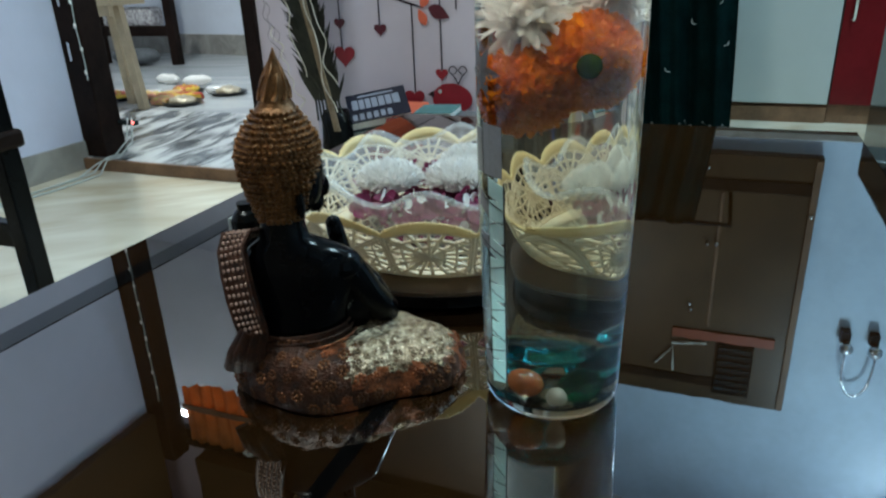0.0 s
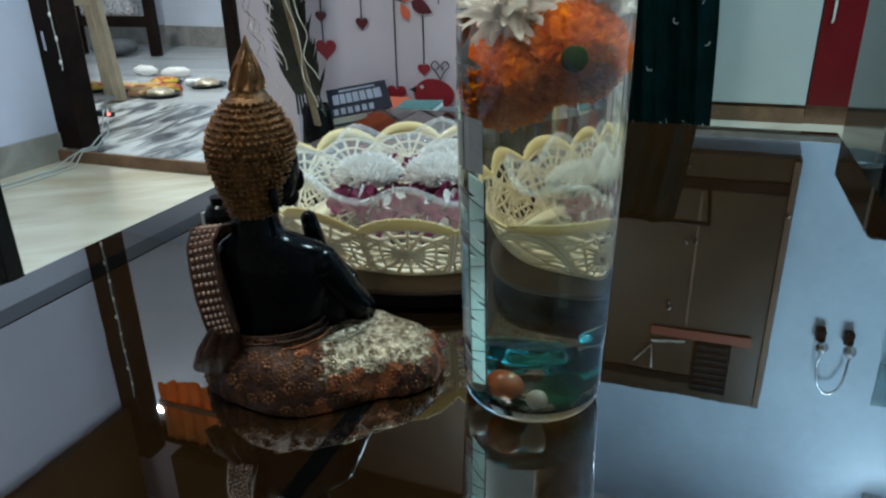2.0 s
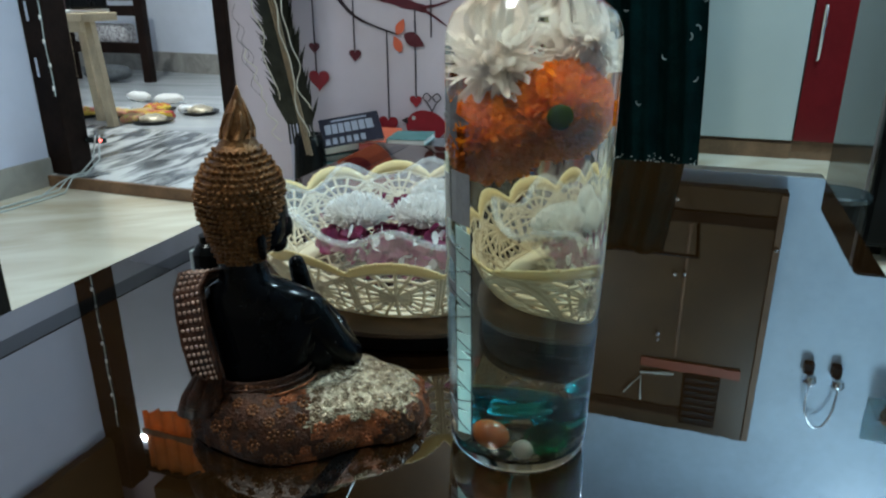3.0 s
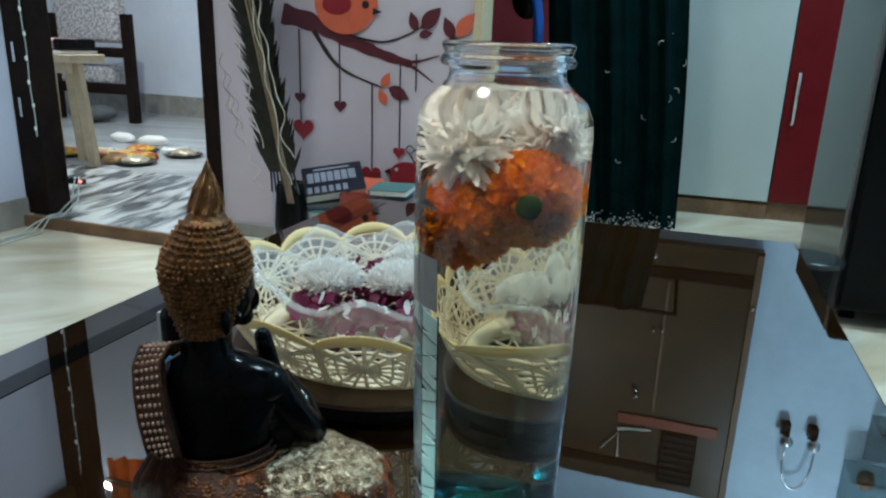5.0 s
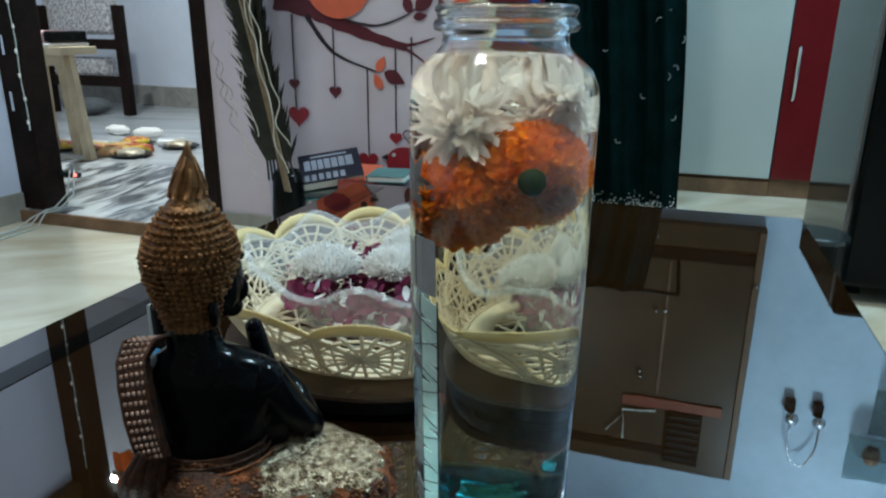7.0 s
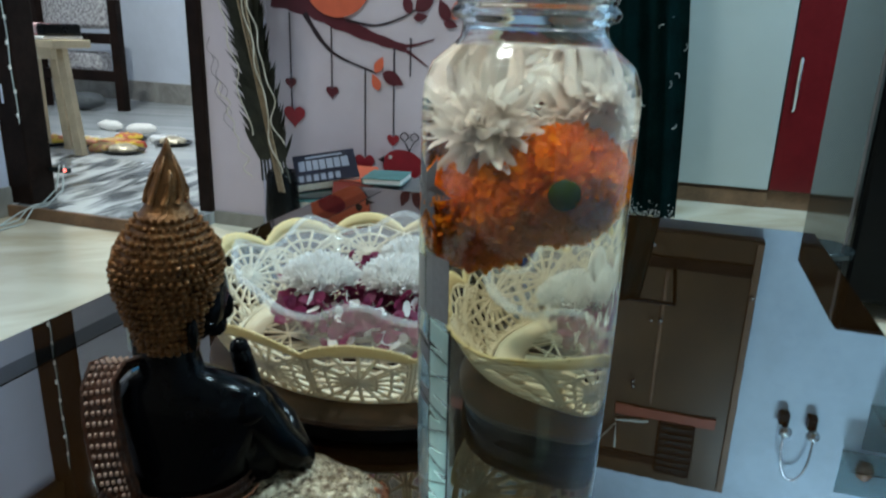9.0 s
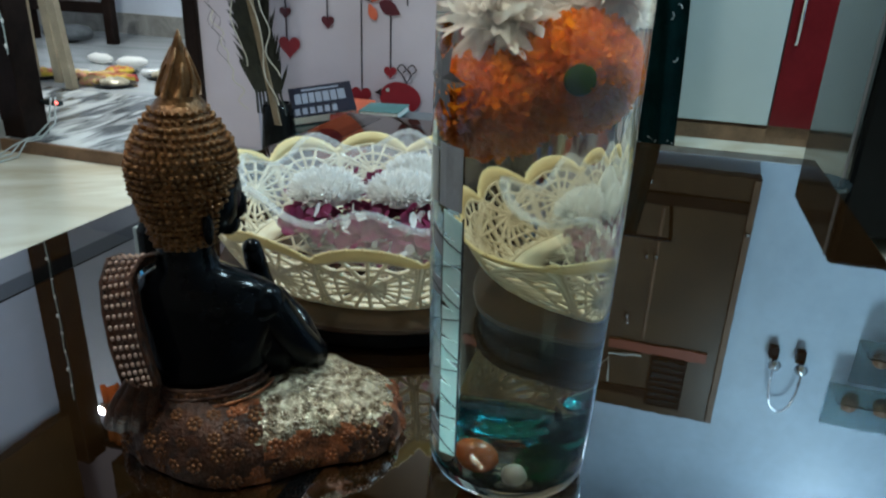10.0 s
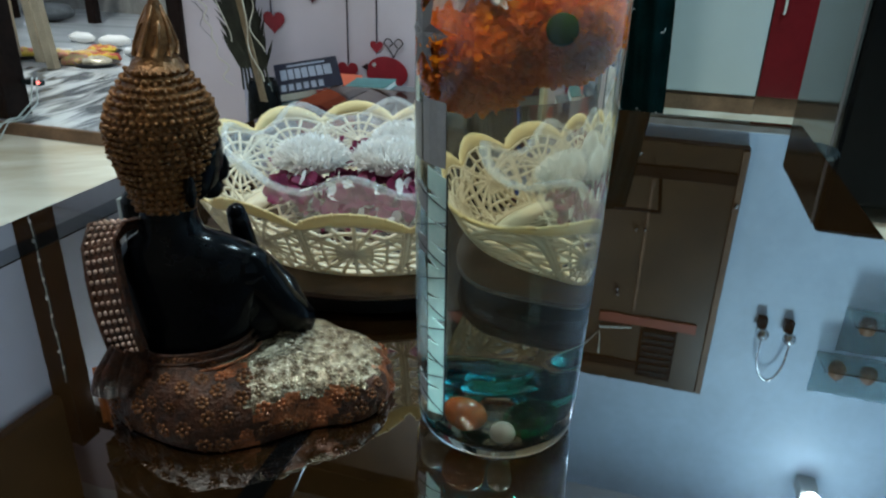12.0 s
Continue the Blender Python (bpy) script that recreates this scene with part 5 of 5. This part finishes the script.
# ---- far room
stool = thing("stool", "pale raw wood stool with splayed legs", "stool")
part("seat", bm_box(-2.98, 2.50, 0.592, -2.60, 2.72, 0.63, bevel=0.004), M_PALEWOOD, stool)
part("apron", bm_box(-2.96, 2.52, 0.545, -2.64, 2.55, 0.591), M_PALEWOOD, stool)
for bx, by, tx, ty in ((-2.615, 2.60, -2.66, 2.60), (-2.96, 2.52, -2.92, 2.54), (-2.96, 2.72, -2.92, 2.69), (-2.80, 2.72, -2.80, 2.69)):
    bm = bmesh.new()
    lo = [bm.verts.new((bx + dx, by + dy, 0.0965)) for dx, dy in ((-0.022, -0.018), (0.022, -0.018), (0.022, 0.018), (-0.022, 0.018))]
    hi = [bm.verts.new((tx + dx, ty + dy, 0.591)) for dx, dy in ((-0.020, -0.016), (0.020, -0.016), (0.020, 0.016), (-0.020, 0.016))]
    bm.faces.new(lo[::-1])
    bm.faces.new(hi)
    for i in range(4):
        bm.faces.new((lo[i], lo[(i + 1) % 4], hi[(i + 1) % 4], hi[i]))
    part("leg", bm, M_PALEWOOD, stool)
cloth = thing("folded_cloth", "folded pink and white patterned cloth on the stool", "cloth")
M_PINKCL = material("pink_white_cloth", (0.62, 0.45, 0.45), 0.8, second=(0.35, 0.06, 0.08), scale=40, amount=0.25)
bm = bmesh.new()
box(bm, -2.93, 2.50, 0.631, -2.66, 2.74, 0.645, 0.005)
part("lower_fold", bm, M_WHITEP, cloth)
bm = bmesh.new()
box(bm, -2.92, 2.51, 0.646, -2.70, 2.73, 0.70, 0.015)
part("upper_fold", bm, M_PINKCL, cloth)
part("border", bm_box(-2.70, 2.51, 0.646, -2.655, 2.73, 0.70, bevel=0.01), M_BLACK, cloth, "black border")

sofa = thing("armchair", "dark wooden armchair with grey patterned cushions", "armchair")
M_CUSH = material("patterned_cushion", (0.55, 0.54, 0.54), 0.85, second=(0.24, 0.22, 0.23), scale=55, amount=0.12, bump=0.3)
for lx in (-3.85, -4.55):
    for ly, h in ((4.12, 0.86), (3.60, 0.62)):
        if lx > -4 and ly < 4:
            continue
        part("leg", bm_box(lx, ly, 0.0965, lx + 0.07, ly + 0.06, h, bevel=0.006), M_DARKWOOD, sofa)
part("seat_rail", bm_box(-4.50, 4.125, 0.30, -3.852, 4.165, 0.375, bevel=0.005), M_DARKWOOD, sofa)
part("arm", bm_box(-4.50, 4.12, 0.56, -3.852, 4.17, 0.63, bevel=0.006), M_DARKWOOD, sofa)
part("seat_cushion", bm_box(-4.55, 4.17, 0.36, -4.02, 4.32, 0.50, bevel=0.03), M_CUSH, sofa, "grey patterned seat cushion")
bm = bm_box(-4.55, 4.20, 0.66, -3.97, 4.34, 0.98, bevel=0.03)
part("back_cushion", bm, M_CUSH, sofa, "grey patterned back cushion")
bm = bmesh.new()
ball(bm, (-3.9, 3.95, 0.16), 0.12, 20, 12, (1.6, 1.0, 0.52))
for v in bm.verts:
    v.co += Vector((noise.noise(v.co * 9), noise.noise(v.co * 9 + Vector((5, 0, 0))), 0.4 * noise.noise(v.co * 9 + Vector((0, 5, 0))))) * 0.03
    v.co.z = max(v.co.z, 0.0966)
tagged(part("floor_cloth", bm, material("dark_grey_cloth", (0.10, 0.11, 0.12), 0.85, vary=0.4, scale=12, bump=0.4), smooth=True), "crumpled dark grey cloth on the far room floor", "cloth")

M_TRAY = material("dark_tray", (0.02, 0.022, 0.026), 0.3)


def food_plate(m, top, label):
    ob = tagged(thing("packet_dish", label, "dish", m), group="dishes on the step")
    bm = bmesh.new()
    lathe(bm, [(0, 0), (0.075, 0.0), (0.098, 0.012), (0.102, 0.016), (0.096, 0.016), (0.074, 0.004), (0, 0.004)], 36)
    part("plate", bm, M_TRAY, ob, smooth=True)
    bm = bmesh.new()
    ball(bm, (0, 0, 0.018), 0.075, 22, 10, (1.0, 0.8, 0.34))
    for v in bm.verts:
        v.co.z += 0.014 * noise.noise(v.co * 40 + Vector((m.translation.x * 7, 0, 0)))
        v.co.z = max(v.co.z, 0.0045)
    part("wrapped_food", bm, top, ob, smooth=True)
    return ob


M_FOIL = material("beige_foil", (0.55, 0.48, 0.36), 0.3, 0.3, vary=0.4, scale=40, bump=0.6, bump_scale=90)
M_YEL = material("yellow_red_wrap", (0.70, 0.50, 0.06), 0.4, second=(0.50, 0.05, 0.05), scale=22, amount=0.15, bump=0.4)
M_PINKW = material("pink_wrap", (0.70, 0.30, 0.22), 0.4, second=(0.65, 0.55, 0.15), scale=26, amount=0.2, bump=0.4)
Z1 = 0.0968
food_plate(pose(-2.43, 2.62, Z1), M_FOIL, "dark steel plate with foil-wrapped food on the step")
food_plate(pose(-2.38, 2.93, Z1), M_FOIL, "dark steel plate with beige wrapped food on the floor")
food_plate(pose(-2.66, 2.92, Z1, 0, 0, 40), M_YEL, "dark plate with yellow and red wrapped packets")
food_plate(pose(-2.74, 2.70, Z1, 0, 0, 40), M_PINKW, "dark plate with pink and yellow wrapped packets")
food_plate(pose(-2.92, 2.66, Z1, 0, 0, 10), M_YEL, "dark plate with yellow packets near the stool")
for x, y, rz, ln in ((-2.78, 3.20, 20, 0.15), (-3.02, 3.22, -10, 0.17)):
    bm = bmesh.new()
    ball(bm, (0, 0, 0.03), 0.03, 16, 10, (ln / 0.05, 1.3, 0.95))
    for v in bm.verts:
        v.co.z = max(v.co.z + 0.008 * noise.noise(v.co * 40), 0)
    ob = tagged(part("paper_roll", bm, M_WHITEP, smooth=True), "crumpled white paper roll on the far room floor", "paper", "paper on the floor")
    ob.matrix_world = pose(x, y, Z1, 0, 0, rz)

M_FOILW = material("white_foil", (0.75, 0.76, 0.78), 0.3, 0.2, vary=0.2, scale=30, bump=0.5, bump_scale=80)
for k, (x, y, rz, m) in enumerate(((-2.60, 2.74, 30, M_YEL), (-2.52, 2.80, -20, M_YEL), (-2.66, 2.80, 70, M_PINKW), (-2.82, 2.80, 15, M_FOILW), (-2.58, 2.66, 110, M_PINKW), (-2.50, 3.02, 35, M_FOILW))):
    bm = bmesh.new()
    box(bm, -0.07, -0.045, 0.0, 0.07, 0.045, 0.035, 0.012)
    for v in bm.verts:
        v.co += Vector((noise.noise(v.co * 30 + Vector((k, 0, 0))), noise.noise(v.co * 30 + Vector((0, k, 0))), 0)) * 0.012
    ob = tagged(part("packet", bm, m, smooth=True), "crumpled coloured food packet among the plates", "packet", "packets on the step")
    ob.matrix_world = pose(x, y, Z1, 0, 0, rz)

# ---- cables and a small adapter light by the jamb
cable = thing("cable", "white electric cable lying along the skirting", "cable")
for k, pts in enumerate(([(-2.26, 1.60, 0.006), (-2.25, 1.86, 0.006), (-2.23, 2.03, 0.012), (-2.23, 2.08, 0.045), (-2.22, 2.14, 0.055), (-2.20, 2.19, 0.10), (-2.19, 2.21, 0.19)], [(-2.24, 1.55, 0.005), (-2.20, 1.85, 0.005), (-2.20, 2.03, 0.006), (-2.21, 2.085, 0.048), (-2.19, 2.13, 0.052), (-2.17, 2.19, 0.10), (-2.18, 2.22, 0.19)], [(-2.27, 1.70, 0.004), (-2.24, 1.95, 0.004), (-2.26, 2.07, 0.03), (-2.24, 2.12, 0.05), (-2.22, 2.16, 0.052)])):
    bm = bmesh.new()
    fine = [tuple(Vector(pts[i]).lerp(Vector(pts[i + 1]), t / 5)) for i in range(len(pts) - 1) for t in range(5)] + [pts[-1]]
    tube(bm, fine, 0.003, 6)
    part("wire", bm, M_WHITELAM, cable)
plug = thing("adapter", "small dark adapter with a red lit lamp on the jamb", "adapter")
part("case", bm_box(-2.254, 2.215, 0.158, -2.165, 2.240, 0.178, bevel=0.004), M_FRIDGE, plug)
bm = bmesh.new()
ball(bm, (-2.170, 2.212, 0.172), 0.006, 10, 8)
part("indicator", bm, glow("red_indicator", (1.0, 0.15, 0.12), 3.5), plug, "red lit indicator")

# string of small lights down the jamb
lights = thing("light_string", "string of tiny unlit clear bulbs down the door jamb", "light string")
bm = bmesh.new()
tube(bm, [(-2.262 + 0.003 * math.sin(k), 2.126, 0.35 + 0.04 * k) for k in range(44)], 0.0022, 5)
part("wire", bm, M_WHITELAM, lights)
for k in range(20):
    bm = bmesh.new()
    ball(bm, (-2.262, 2.124 + 0.004 * math.sin(2 * k), 0.38 + 0.085 * k), 0.0065, 8, 6, (0.8, 0.8, 1.5))
    part("bulb", bm, M_WHITEP, lights)
# hinge plates and paint chips on the jamb
for z in (0.42, 0.62):
    part("hinge", bm_box(-2.330, 2.124, z, -2.318, 2.1295, z + 0.07, bevel=0.001), M_CHROME, frame_ob)

# the far room's things, at the far room's scale
FAR_SHIFT = {"stool": (-0.08, 0.235), "folded_cloth": (-0.08, 0.235), "armchair": (0.05, 0.19), "floor_cloth": (-0.20, 0.33), "packet_dish": (-0.15, 0.37), "paper_roll": (-0.16, 0.34), "packet": (-0.13, 0.33)}
BACK = pose(0.019, 0.107, 0.745) @ Matrix.Scale(1.079, 4) @ pose(-0.019, -0.107, -0.745)
for ob in list(scene.objects):
    kind = ob.name.split(".")[0]
    if ob.parent is None and kind in FAR_SHIFT:
        ob.matrix_world = pose(*FAR_SHIFT[kind], 0) @ BACK @ ob.matrix_basis
